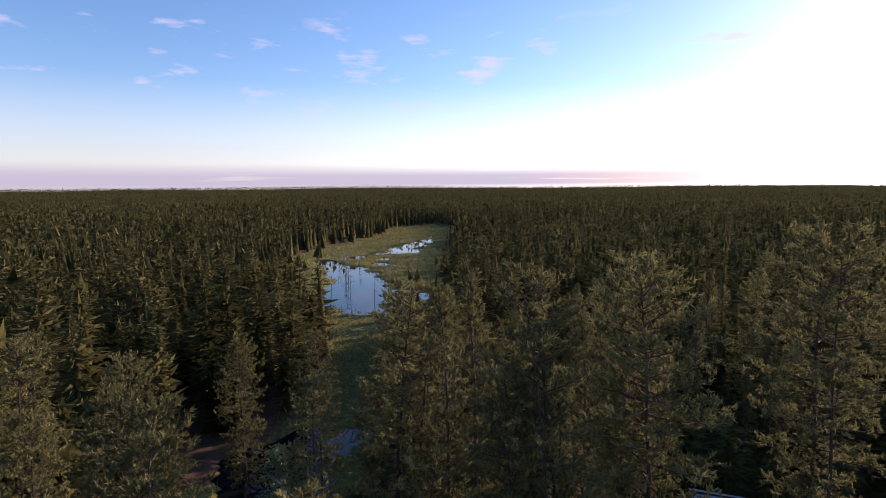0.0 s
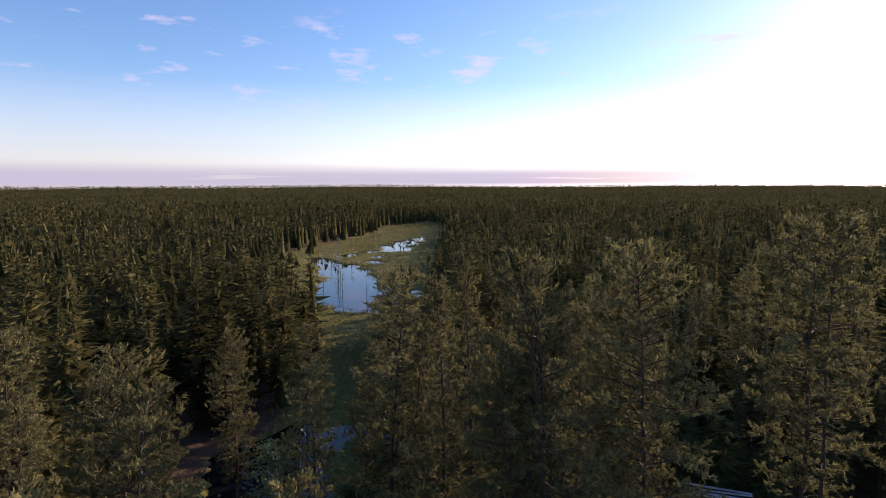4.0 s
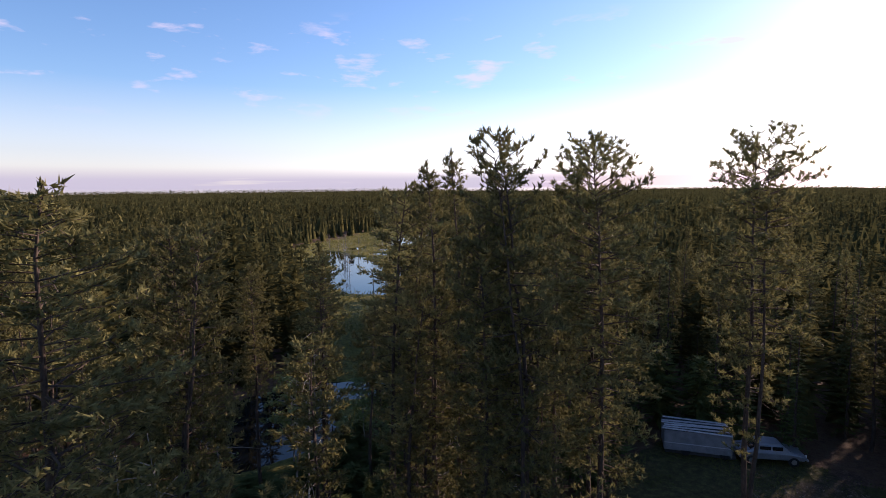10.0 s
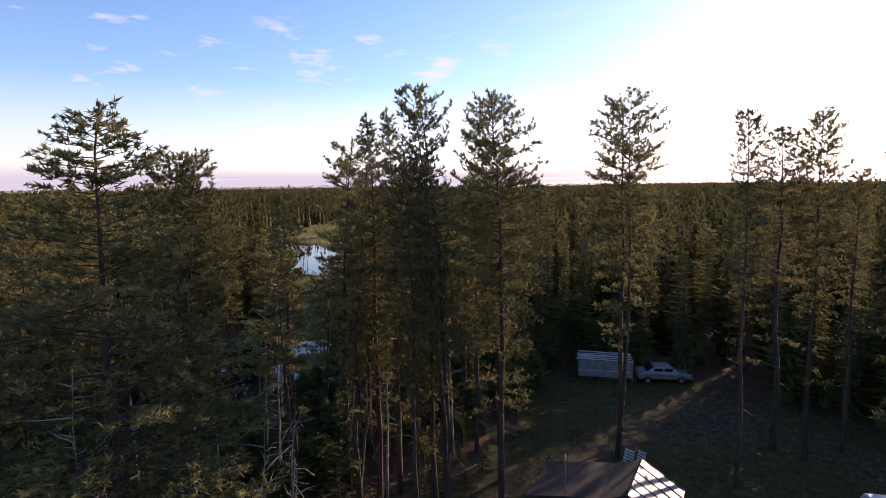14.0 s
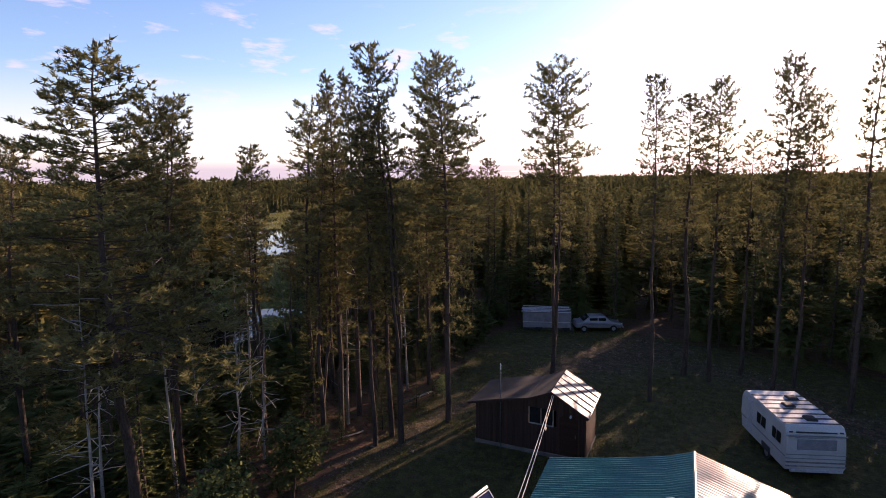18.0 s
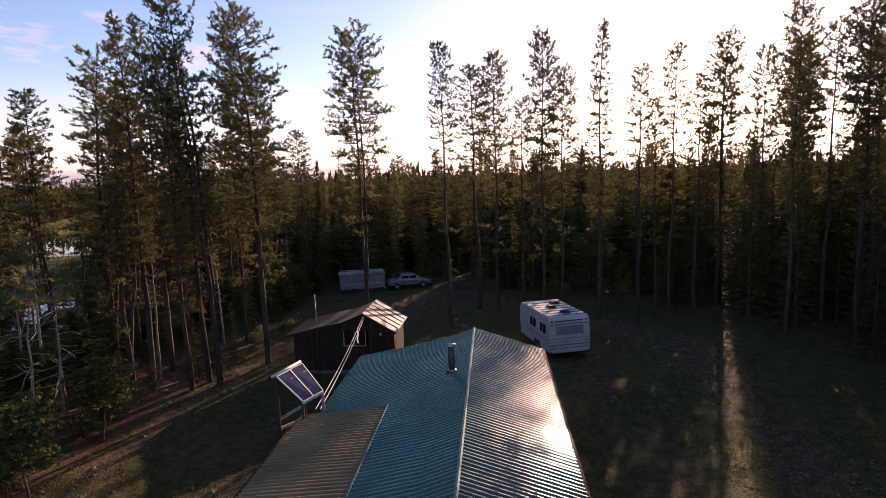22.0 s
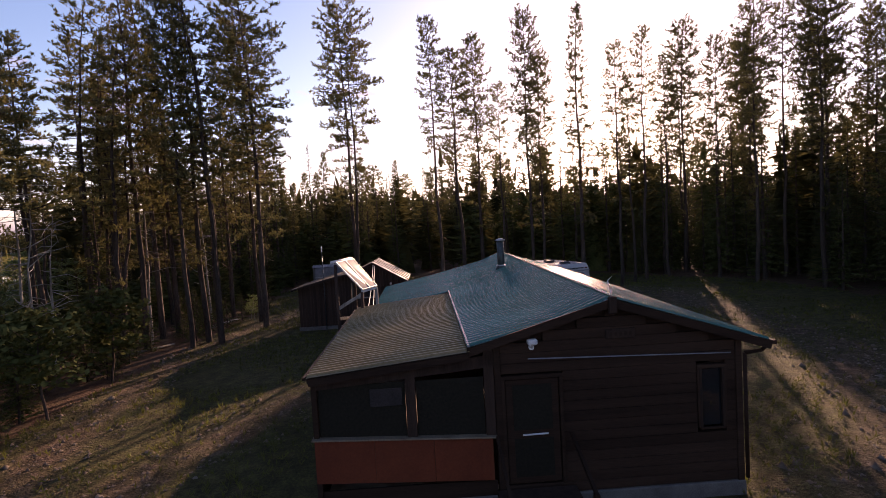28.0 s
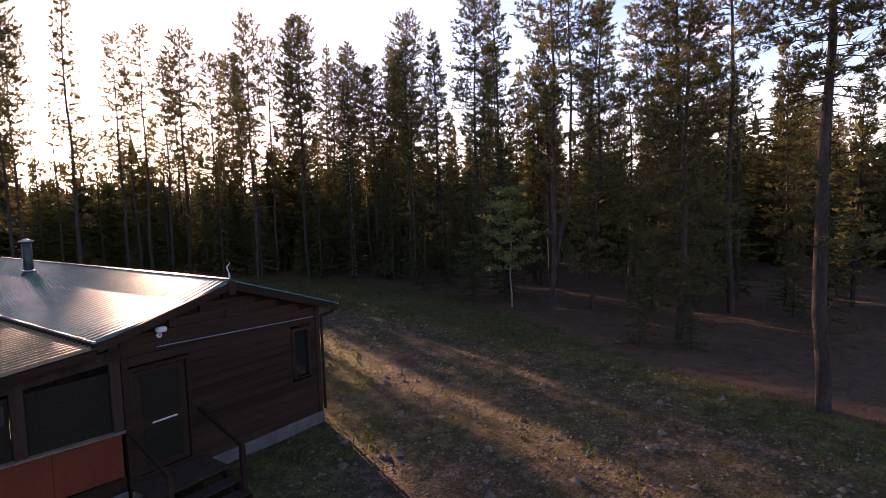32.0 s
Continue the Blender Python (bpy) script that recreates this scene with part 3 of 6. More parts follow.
    for i in range(int(h * (2.2 if twigs else 1.1))):
        z = r.uniform(0.10, max(crown0 + 0.08, 0.3)) * h
        az, L = r.uniform(0, 2 * np.pi), r.uniform(0.2, 1.0)
        s = stem(z)
        d = np.array([np.cos(az), np.sin(az), r.normal(-0.1, 0.3)])
        p1 = s + d * L * 0.6
        paths.append(np.array([s, p1, s + d * L + np.array([0, 0, r.normal(0.02, 0.15)])]))
        radii.append(np.array([0.014, 0.009, 0.004]))
    bv, bf = tubes(paths, radii, 3)
    shoots(stem(h * 0.95), stem(h), 10, 1.2)
    cv, cf = blades(np.concatenate(C), np.concatenate(D), shoot, fat, fan, 0.62, r, True, 0.16 * shoot)
    return joined("trunk", tv, tf, bv, bf), tri_mesh("crown", cv, cf)


def spruce_meshes(name, h, width, dens, seed, shoot=0.26, crown0=0.05, many=13.0, fan=2):
    """A black spruce: narrow cone of drooping flat sprays."""
    r = np.random.default_rng(seed)
    zz = np.linspace(-0.2, h, 8)
    P = np.column_stack([np.cumsum(r.normal(0, 0.015, (8, 2)), 0), zz])
    tv, tf = tubes([P], [np.maximum((0.007 * h + 0.02) * (1 - zz.clip(0) / h), 0.008)], 7)
    paths, radii, C, D, S = [], [], [], [], []
    z, i = crown0 * h, 0
    while z < h * 0.985:
        u = z / h
        L = width * (1.02 - u) ** 0.9 * r.uniform(0.6, 1.15) + 0.06
        az = i * 2.399 + r.normal(0, 0.35)
        d = np.array([np.cos(az), np.sin(az), -0.32 + 0.75 * u + r.normal(0, 0.08)])
        side = np.array([-np.sin(az), np.cos(az), 0])
        s = np.array([np.interp(z, zz, P[:, 0]), np.interp(z, zz, P[:, 1]), z])
        paths.append(np.array([s, s + d * L * 0.6, s + d * L + [0, 0, 0.12 * L]]))
        radii.append(np.array([0.014, 0.009, 0.004]))
        m = max(3, int(L * many))
        t = 0.12 + 0.88 * r.uniform(0, 1, m)
        sg = np.where(r.uniform(size=m) < 0.5, 1.0, -1.0)[:, None]
        C.append(s + d * (L * t)[:, None] + np.array([0, 0, 0.12 * L]) * (t ** 3)[:, None] + r.normal(0, 0.02, (m, 3)))
        D.append(d * 0.8 + side * sg * r.uniform(0.2, 0.9, (m, 1)) + np.array([0, 0, -0.05]) + 0.18 * r.normal(size=(m, 3)))
        S.append(shoot * (0.55 + 0.55 * (1 - t)) * (0.6 + 0.4 * (1 - u)))
        z += r.uniform(0.5, 1.5) / dens
        i += 1
    C.append(np.column_stack([np.full(6, P[-1, 0]), np.full(6, P[-1, 1]), np.linspace(h * 0.95, h, 6)]))
    D.append(np.tile([0, 0, 1.0], (6, 1)) + 0.25 * r.normal(size=(6, 3)))
    S.append(np.full(6, shoot * 0.5))
    bv, bf = tubes(paths, radii, 3)
    cv, cf = blades(np.concatenate(C), np.concatenate(D), np.concatenate(S), 0.17, fan, 0.28, r, True, 0.03)
    return joined("trunk", tv, tf, bv, bf), tri_mesh("crown", cv, cf)


def leafy_meshes(name, h, spread, seed, n_leaf=900):
    """A young broad-leaved tree with airy layers of leaves."""
    r = np.random.default_rng(seed)
    zz = np.linspace(-0.2, h, 8)
    P = np.column_stack([np.cumsum(r.normal(0, 0.04, (8, 2)), 0), zz])
    tv, tf = tubes([P], [np.maximum(0.05 * (1 - zz.clip(0) / h), 0.008)], 7)
    paths, radii, C, D = [], [], [], []
    for i in range(26):
        u = 0.28 + 0.70 * (i + r.uniform()) / 26
        z = u * h
        L = spread * np.sin(np.pi * np.clip(u * 0.95, 0, 1)) ** 0.6 * r.uniform(0.6, 1.1)
        a = i * 2.399
        d = np.array([np.cos(a), np.sin(a), r.normal(0.35, 0.15)])
        s = np.array([np.interp(z, zz, P[:, 0]), np.interp(z, zz, P[:, 1]), z])
        paths.append(np.array([s, s + d * L * 0.6, s + d * L]))
        radii.append(np.array([0.016, 0.010, 0.004]))
        m = n_leaf // 26
        t = 0.25 + 0.75 * r.uniform(0, 1, m)
        C.append(s + d * (L * t)[:, None] + r.normal(0, 1, (m, 3)) * [0.16, 0.16, 0.07])
        D.append(r.normal(size=(m, 3)) * [1, 1, 0.35])
    bv, bf = tubes(paths, radii, 3)
    cv, cf = blades(np.concatenate(C), np.concatenate(D), 0.19, 0.36, 1, 0.3, r)
    return joined("trunk", tv, tf, bv, bf), tri_mesh("crown", cv, cf)


def tree(name, meshes, mats, label, category, group, at):
    root = empty(name, at)
    for me, mat in zip(meshes, mats):
        link_mesh(me.name.split(".")[0], me, mat, root)
    tagged(root, label, category, group)
    return root


def ground_z(x, y):
    return float(land(np.array([x]), np.array([y]))[0])


def stand(x, y, turn, sx=1.0, sz=1.0):
    return pose(x, y, ground_z(x, y), 0, 0, turn) @ Matrix.Diagonal((sx, sx, sz, 1))


PINE_MATS, SPRUCE_MATS, LEAF_MATS = (M["bark"], M["pine"]), (M["bark"], M["spruce"]), (M["deadwood"], M["leaf"])
HIGH = 18.0
PINES = {
    "bushy": pine_meshes("bushy", HIGH, 0.40, 1.75, 14, 11, gap=0.06, skirt=8),
    "full": pine_meshes("full", HIGH, 0.44, 1.45, 13, 12, gap=0.14, skirt=6),
    "slim": pine_meshes("slim", HIGH, 0.36, 1.10, 13, 13, gap=0.22, shape="spire", skirt=6),
    "sparse": pine_meshes("sparse", HIGH, 0.52, 1.05, 11, 14, gap=0.35, skirt=4),
    "ragged": pine_meshes("ragged", HIGH, 0.44, 1.45, 10.5, 15, gap=0.30, lean=0.5, skirt=8, twin=True),
    "tall_bare": pine_meshes("tall_bare", HIGH, 0.53, 1.85, 15, 16, gap=0.16, skirt=14, twin=True),
    "low_crown": pine_meshes("low_crown", HIGH, 0.12, 1.9, 11, 17, gap=0.15, shape="spire"),
    "layered": pine_meshes("layered", HIGH, 0.36, 3.1, 12, 25, gap=0.08, shape="layered", droop=0.05),
    "wood_ragged": pine_meshes("wood_ragged", HIGH, 0.34, 1.55, 8.5, 18, gap=0.30, lean=0.5, shoot=0.25, step=0.29, twigs=False, fan=5, fat=0.18),
    "wood_bare": pine_meshes("wood_bare", HIGH, 0.56, 1.35, 9.5, 27, gap=0.25, shoot=0.25, step=0.28, fan=5, fat=0.18, lean=0.3),
    "wood_slim": pine_meshes("wood_slim", HIGH, 0.38, 1.15, 9.5, 19, gap=0.25, shoot=0.25, step=0.28, twigs=False, fan=5, fat=0.18, shape="spire"),
    "wood_dense": pine_meshes("wood_dense", HIGH, 0.10, 1.7, 9, 20, gap=0.15, shoot=0.26, step=0.29, twigs=False, shape="spire", fan=5, fat=0.18),
    "wood_full": pine_meshes("wood_full", HIGH, 0.36, 1.6, 9.5, 24, gap=0.2, shoot=0.25, step=0.29, twigs=False, fan=5, fat=0.18),
}
PINE_LABEL = {
    "wood_ragged": "ragged pine among the trees behind the clearing",
    "wood_bare": "thin pine with a bare lower trunk and dead twigs",
    "wood_slim": "slender pine among the trees behind the clearing",
    "wood_dense": "dense dark conifer in the woods behind the clearing",
    "wood_full": "full-crowned pine in the woods behind the clearing",
    "bushy": "tall jack pine with a broad bushy green crown",
    "full": "tall jack pine with a full rounded crown",
    "slim": "slender tall jack pine with a narrow crown",
    "sparse": "thin tall jack pine with sparse crown and bare trunk",
    "ragged": "ragged jack pine with gappy crown and dead twigs",
    "tall_bare": "tall pine with long bare trunk and high tuft",
    "layered": "broad old pine with long layered branches and dead twigs",
    "low_crown": "dense conifer with foliage down to its lower trunk",
}
made_pines = {}


def copy_at(ob, at):
    """A copy of a scaled thing, at a pose that already holds its own scale."""
    k = ob.matrix_basis.to_scale()
    return copy_thing(ob, at @ Matrix.Diagonal((1 / k.x, 1 / k.y, 1 / k.z, 1)))


def pine(kind, x, y, h, turn=0.0, wide=1.0):
    at = stand(x, y, turn, wide * (0.45 + 0.55 * h / HIGH), h / HIGH)
    if kind not in made_pines:
        made_pines[kind] = tree("pine_tree", PINES[kind], PINE_MATS, PINE_LABEL[kind], "tree", "tall pines round the clearing", at)
    else:
        copy_at(made_pines[kind], at)


SPRUCES = {
    "old": spruce_meshes("old", 11.0, 1.55, 12, 21),
    "narrow": spruce_meshes("narrow", 11.0, 1.05, 13, 22, many=15),
    "young": spruce_meshes("young", 4.0, 1.0, 20, 23, shoot=0.19, many=16),
}
SPRUCE_HIGH = {"old": 11.0, "narrow": 11.0, "young": 4.0}
SPRUCE_LABEL = {"old": "dark green spruce with drooping branches", "narrow": "narrow spire-shaped dark spruce", "young": "young spruce sapling at the forest edge"}
made_spruces = {}


def spruce(kind, x, y, h, turn=0.0, wide=1.0):
    k = h / SPRUCE_HIGH[kind]
    at = stand(x, y, turn, wide * (0.4 + 0.6 * k), k)
    if kind not in made_spruces:
        made_spruces[kind] = tree("spruce_tree", SPRUCES[kind], SPRUCE_MATS, SPRUCE_LABEL[kind], "tree", "spruces at the forest edge", at)
    else:
        copy_thing(made_spruces[kind], at)


# pines that stand out singly: kind, x, y, height, width
for kind, x, y, h, wide in (
    ("layered", -19.4, -1.8, 18.3, 1.5), ("full", -22.4, 2.7, 17.1, 0.9), ("ragged", -22.4, -0.6, 11.5, 0.7),
    ("slim", -17.6, 8.8, 19.1, 1.0), ("slim", -18.0, 11.1, 19.6, 1.0), ("ragged", -14.1, 9.2, 19.9, 1.0),
    ("bushy", -12.9, 12.4, 19.8, 1.05), ("full", -13.9, 14.6, 18.0, 0.9), ("full", -15.2, 8.4, 17.4, 0.85),
    ("slim", -14.9, 9.6, 17.4, 1.0), ("slim", -17.9, 12.7, 16.7, 1.1), ("ragged", -18.2, 8.0, 14.9, 1.0),
    ("ragged", -22.1, 12.0, 18.4, 1.1), ("sparse", -22.7, 8.4, 15.6, 1.0), ("ragged", -20.8, 1.4, 17.2, 1.0),
    ("sparse", -24.2, 15.4, 17.6, 1.2), ("slim", -22.3, 15.2, 16.0, 1.0), ("slim", -21.4, 13.2, 17.0, 0.9),
    ("slim", -19.6, 15.6, 16.6, 0.9), ("sparse", -22.1, 13.8, 14.5, 0.9), ("slim", -16.4, 16.9, 16.8, 0.9),
    ("bushy", -33.6, 8.0, 14.8, 0.85), ("full", -33.9, 13.6, 14.2, 0.9), ("sparse", -29.6, 15.0, 15.0, 1.0),
    ("ragged", -26.5, 5.5, 14.0, 1.0), ("ragged", -28.0, -1.0, 15.5, 1.0), ("full", -30.5, 3.0, 14.5, 0.8),
    ("tall_bare", -8.9, 20.0, 20.2, 1.0),
    ("sparse", -2.8, 19.8, 19.3, 0.85), ("sparse", -1.1, 25.4, 18.9, 1.2), ("full", 0.5, 24.7, 19.5, 0.9),
    ("sparse", 2.4, 27.0, 16.5, 0.9), ("full", 3.6, 20.8, 19.7, 0.8), ("full", 5.4, 25.6, 18.3, 0.85),
    ("slim", 7.8, 22.8, 20.9, 1.0), ("sparse", 10.0, 21.0, 17.4, 0.9), ("sparse", 11.6, 22.8, 15.5, 0.8),
    ("sparse", 13.0, 24.0, 19.2, 0.9), ("sparse", 15.2, 25.0, 17.2, 0.9), ("full", 17.2, 26.4, 20.3, 1.0),
    ("full", 21.0, 28.2, 19.6, 0.85), ("low_crown", 23.2, 26.4, 18.4, 0.75), ("full", 24.6, 29.5, 20.4, 1.0),
    ("full", 26.5, 24.5, 19.0, 0.9), ("sparse", 19.2, 31.0, 19.8, 0.9), ("full", 26.0, 33.0, 21.0, 0.9),
    ("full", 24.2, 7.8, 19.0, 0.95), ("full", 25.0, 8.3, 17.5, 0.9), ("low_crown", 27.0, 2.0, 17.0, 0.9),
    ("tall_bare", 16.6, -7.3, 18.0, 0.9), ("low_crown", 19.2, -8.2, 15.2, 1.0), ("low_crown", 17.8, -12.9, 17.5, 1.15),
    ("low_crown", 14.2, -13.4, 14.2, 1.1), ("full", 21.0, -14.0, 19.0, 1.1), ("full", 9.6, -17.9, 17.0, 1.2),
    ("ragged", 25.6, -5.5, 17.5, 1.0), ("low_crown", 24.2, -11.0, 15.5, 1.0), ("full", 29.0, -8.0, 18.0, 1.0),
    ("full", 29.5, 14.0, 18.6, 0.9), ("low_crown", 30.0, 20.0, 17.5, 0.8), ("sparse", 32.0, 11.0, 19.0, 0.9),
    ("full", 34.5, 17.0, 18.5, 0.9), ("full", 28.5, 18.0, 19.4, 0.9), ("ragged", 31.0, 6.0, 16.8, 0.9),
    ("full", 20.5, 15.0, 19.6, 0.9), ("full", 22.6, 17.6, 20.6, 1.0), ("low_crown", 24.2, 14.4, 18.8, 0.8), ("sparse", 21.5, 20.4, 19.4, 0.9),
    ("full", 18.8, 19.2, 20.2, 0.85), ("low_crown", 26.2, 19.2, 19.5, 0.8), ("full", 26.0, 13.8, 16.8, 0.9), ("full", 28.2, 12.3, 17.0, 0.9),
    ("full", 25.2, 16.8, 17.2, 0.9), ("sparse", 29.2, 16.4, 17.5, 0.9), ("sparse", 24.0, 11.0, 16.0, 0.9),
    ("low_crown", 20.8, -2.6, 17.5, 1.0), ("full", 22.6, 0.8, 18.5, 1.0), ("low_crown", 23.8, 4.2, 17.0, 0.9),
    ("sparse", -18.2, 33.6, 15.5, 1.2), ("ragged", -20.5, 29.0, 14.5, 1.0),
):
    pine(kind, x, y, h, float(rng.uniform(0, 360)), wide)

# more pines in the woods round the clearing
def free_spots(count, region, gap, taken, seed):
    r = np.random.default_rng(seed)
    out = []
    tries = 0
    while len(out) < count and tries < 60 * count:
        tries += 1
        x, y = r.uniform(region[0], region[1]), r.uniform(region[2], region[3])
        if not allowed(x, y) or any((x - a) ** 2 + (y - b) ** 2 < gap * gap for a, b in taken):
            continue
        taken.append((x, y))
        out.append((x, y))
    return out


def allowed(x, y, margin=0.0):
    ax, ay = np.array([x]), np.array([y])
    if inside(ax, ay, CLEARING)[0]:
        return False
    d, w = seg_dist(ax, ay, MARSH)
    if d[0] < w[0] - 1.0:
        return False
    d, w = seg_dist(ax, ay, TRACKS[0])
    return d[0] > 2.4


taken = [(o.location.x, o.location.y) for o in scene.objects if o.name.startswith("pine_tree")]
def by_the_pond(x, y):
    """Open ground between the track and the near pond."""
    if x < -23 and 40 < math.degrees(math.atan2(-x, y + 17)) < 58:
        return True
    d, w = seg_dist(np.array([x]), np.array([y]), TRACKS[0])
    return y < 8 and d[0] < 6.0


for x, y in free_spots(82, (-50, -17, -14, 40), 1.8, taken, 31):
    if by_the_pond(x, y):
        continue
    pine(("wood_bare", "sparse", "wood_slim", "wood_bare", "wood_bare")[int(rng.integers(5))], x, y, float(rng.uniform(9, 14.5)), float(rng.uniform(0, 360)), float(rng.uniform(0.8, 1.1)))
for x, y in free_spots(55, (20, 54, -26, 46), 2.3, taken, 32):
    pine(("wood_full", "wood_dense", "wood_slim", "wood_dense", "wood_ragged")[int(rng.integers(5))], x, y, float(rng.uniform(10.5, 16.5)), float(rng.uniform(0, 360)), float(rng.uniform(0.8, 1.05)))
for x, y in free_spots(44, (-30, 36, 35, 62), 3.2, taken, 33):
    pine(("wood_slim", "wood_ragged")[int(rng.integers(2))], x, y, float(rng.uniform(10, 14.5)), float(rng.uniform(0, 360)), float(rng.uniform(0.85, 1.1)))

# spruces: the dark wall behind the clearing, and saplings along its edge
for x, y, h in ((-15.5, 36.8, 13.8), (-17.5, 33.0, 10.5), (-19.5, 27.0, 9.0), (-17.0, 22.5, 6.5), (-16.6, 25.0, 5.5), (-17.4, 19.2, 4.2), (-19.0, 21.5, 7.5)):
    spruce("narrow", x, y, h, float(rng.uniform(0, 360)), 1.15)
for x, y, h in ((-15.9, 12.0, 2.8), (-15.2, 15.2, 2.4), (-16.8, 12.6, 3.4), (-16.2, 3.2, 3.0), (-17.6, 1.6, 3.6), (-16.9, -0.4, 2.6), (-18.0, 4.6, 2.9), (-17.4, 17.0, 3.8), (-15.0, 19.8, 2.2), (-20.2, 6.6, 3.2), (13.3, -12.3, 5.2), (-18.6, -4.4, 3.0), (-15.8, -3.2, 2.2), (-16.1, -1.2, 3.0), (-16.6, -5.0, 3.2), (-15.9, -6.6, 2.4), (-17.4, -2.6, 3.8), (-16.7, 5.6, 2.2), (-17.0, 8.0, 2.6), (-17.8, 6.8, 3.4), (14.0, -13.9, 4.0)):
    spruce("young", x, y, h, float(rng.uniform(0, 360)), 1.0)
for x, y in free_spots(80, (-24, 26, 27, 56), 1.7, taken, 34):
    spruce(("old", "narrow")[int(rng.integers(2))], x, y, float(rng.uniform(7.0, 10.5)), float(rng.uniform(0, 360)), float(rng.uniform(0.95, 1.3)))
for x, y in free_spots(55, (18, 46, -20, 34), 1.8, taken, 35):
    spruce(("old", "narrow")[int(rng.integers(2))], x, y, float(rng.uniform(5.0, 9.5)), float(rng.uniform(0, 360)), float(rng.uniform(0.95, 1.35)))
for x, y in free_spots(60, (-50, -17, -10, 40), 1.6, taken, 36):
    if by_the_pond(x, y):
        continue
    spruce(("young", "narrow")[int(rng.integers(2))], x, y, float(rng.uniform(2.5, 8.0)), float(rng.uniform(0, 360)), 1.1)

sapling = tree("young_broadleaf_tree", leafy_meshes("leafy", 6.0, 1.9, 41, 1900), LEAF_MATS, "young leafy tree with pale trunk beside the drive", "tree", "", stand(17.6, -4.6, 20))
for x, y, h in ((-37.0, 12.0, 0.9), (-35.5, 17.5, 1.0), (-33.0, 22.0, 0.85), (-29.0, 20.0, 0.7), (19.5, -1.0, 0.6), (-14.4, 14.9, 0.26), (-14.9, 15.8, 0.2)):
    copy_thing(sapling, stand(x, y, x * 31, h * 1.2, h))

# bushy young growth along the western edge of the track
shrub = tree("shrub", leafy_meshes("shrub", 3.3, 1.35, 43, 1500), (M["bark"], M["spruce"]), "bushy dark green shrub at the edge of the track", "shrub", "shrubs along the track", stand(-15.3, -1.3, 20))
for x, y, h in ((-15.7, 2.7, 1.02), (-17.3, 0.6, 0.8), (-14.1, -6.4, 0.55)):
    copy_thing(shrub, stand(x, y, x * 31, h * 1.1, h))


# ---------------------------------------------------------------- woods out to the horizon
def low_tree(h, w, tiers, per, seed, round_top=False, fine=False):
    """A conifer of few triangles for the woods further off: ragged tiers of sprays on a stem, 1 high in h."""
    r = np.random.default_rng(seed)
    C, D, S = [], [], []
    for t in range(tiers):
        u = 0.12 + 0.86 * (t + 0.5) / tiers
        rad = w * ((1.03 - u) ** 0.8 if not round_top else np.sin(np.pi * (0.15 + 0.8 * u)) ** 0.7)
        for i in range(per):
            a = 2 * np.pi * (i + r.uniform(-0.3, 0.3)) / per + t * 1.3
            d = np.array([np.cos(a), np.sin(a), r.normal(-0.30 if not round_top else 0.15, 0.25)])
            way = r.uniform(0.05, 0.62) if fine else 0.25
            reach = rad * r.uniform(0.55, 1.15)
            C.append(np.array([0, 0, u * h + r.normal(0, 0.16 * h / tiers)]) + d * reach * way)
            D.append(d + (r.normal(0, 0.28, 3) if fine else 0))
            S.append((float(np.clip(reach * (1.0 - way), 0.34 * rad, 0.75 * rad)) if fine else reach) + 0.05 * w)
    for i in range(3):
        C.append(np.array([0, 0, h * (0.86 + 0.02 * i)]))
        D.append(np.array([r.normal(0, 0.1), r.normal(0, 0.1), 1]))
        S.append(h * 0.13)
    return np.array(C), np.array(D), np.array(S), r


def low_mesh(h, w, tiers, per, seed, width, round_top=False, trunk=True, fine=False):
    C, D, S, r = low_tree(h, w, tiers, per, seed, round_top, fine)
    V, F = blades(C, D, 1.0, width * 0.8, 1, 0.12, r, True)
    # scale each blade about its own centre
    V = V.reshape(-1, 3, 3)
    c = C[:, None]
    V = (c + (V - c) * S[:, None, None]).reshape(-1, 3)
    if trunk:
        t = np.array([[-0.07, 0, 0], [0.07, 0, 0], [0, 0.1, 0], [0, 0, h * 0.8]])
        F = np.concatenate([F, np.array([[0, 1, 3], [1, 2, 3], [2, 0, 3]]) + len(V)])
        V = np.concatenate([V, t])
    return V, F


def woods(name, kinds, spots, heights, seed, mat, label, wide=(0.85, 1.2)):
    r = np.random.default_rng(seed)
    which = r.integers(len(kinds), size=len(spots))
    Vs, Fs, base = [], [], 0
    for k, (V, F) in enumerate(kinds):
        P, H = spots[which == k], heights[which == k]
        m = len(P)
        if not m:
            continue
        a, s = r.uniform(0, 2 * np.pi, m), r.uniform(*wide, m)
        c, sn = np.cos(a) * s, np.sin(a) * s
        X = V[None, :, 0] * c[:, None] - V[None, :, 1] * sn[:, None] + P[:, 0:1]
        Y = V[None, :, 0] * sn[:, None] + V[None, :, 1] * c[:, None] + P[:, 1:2]
        Z = V[None, :, 2] * H[:, None] + P[:, 2:3]
        Vs.append(np.stack([X, Y, Z], -1).reshape(-1, 3))
        Fs.append((F[None] + (np.arange(m) * len(V))[:, None, None]).reshape(-1, 3) + base)
        base += m * len(V)
    ob = link_mesh(name, tri_mesh(name, np.concatenate(Vs), np.concatenate(Fs)), mat)
    return tagged(ob, label, "forest", kind="stuff")


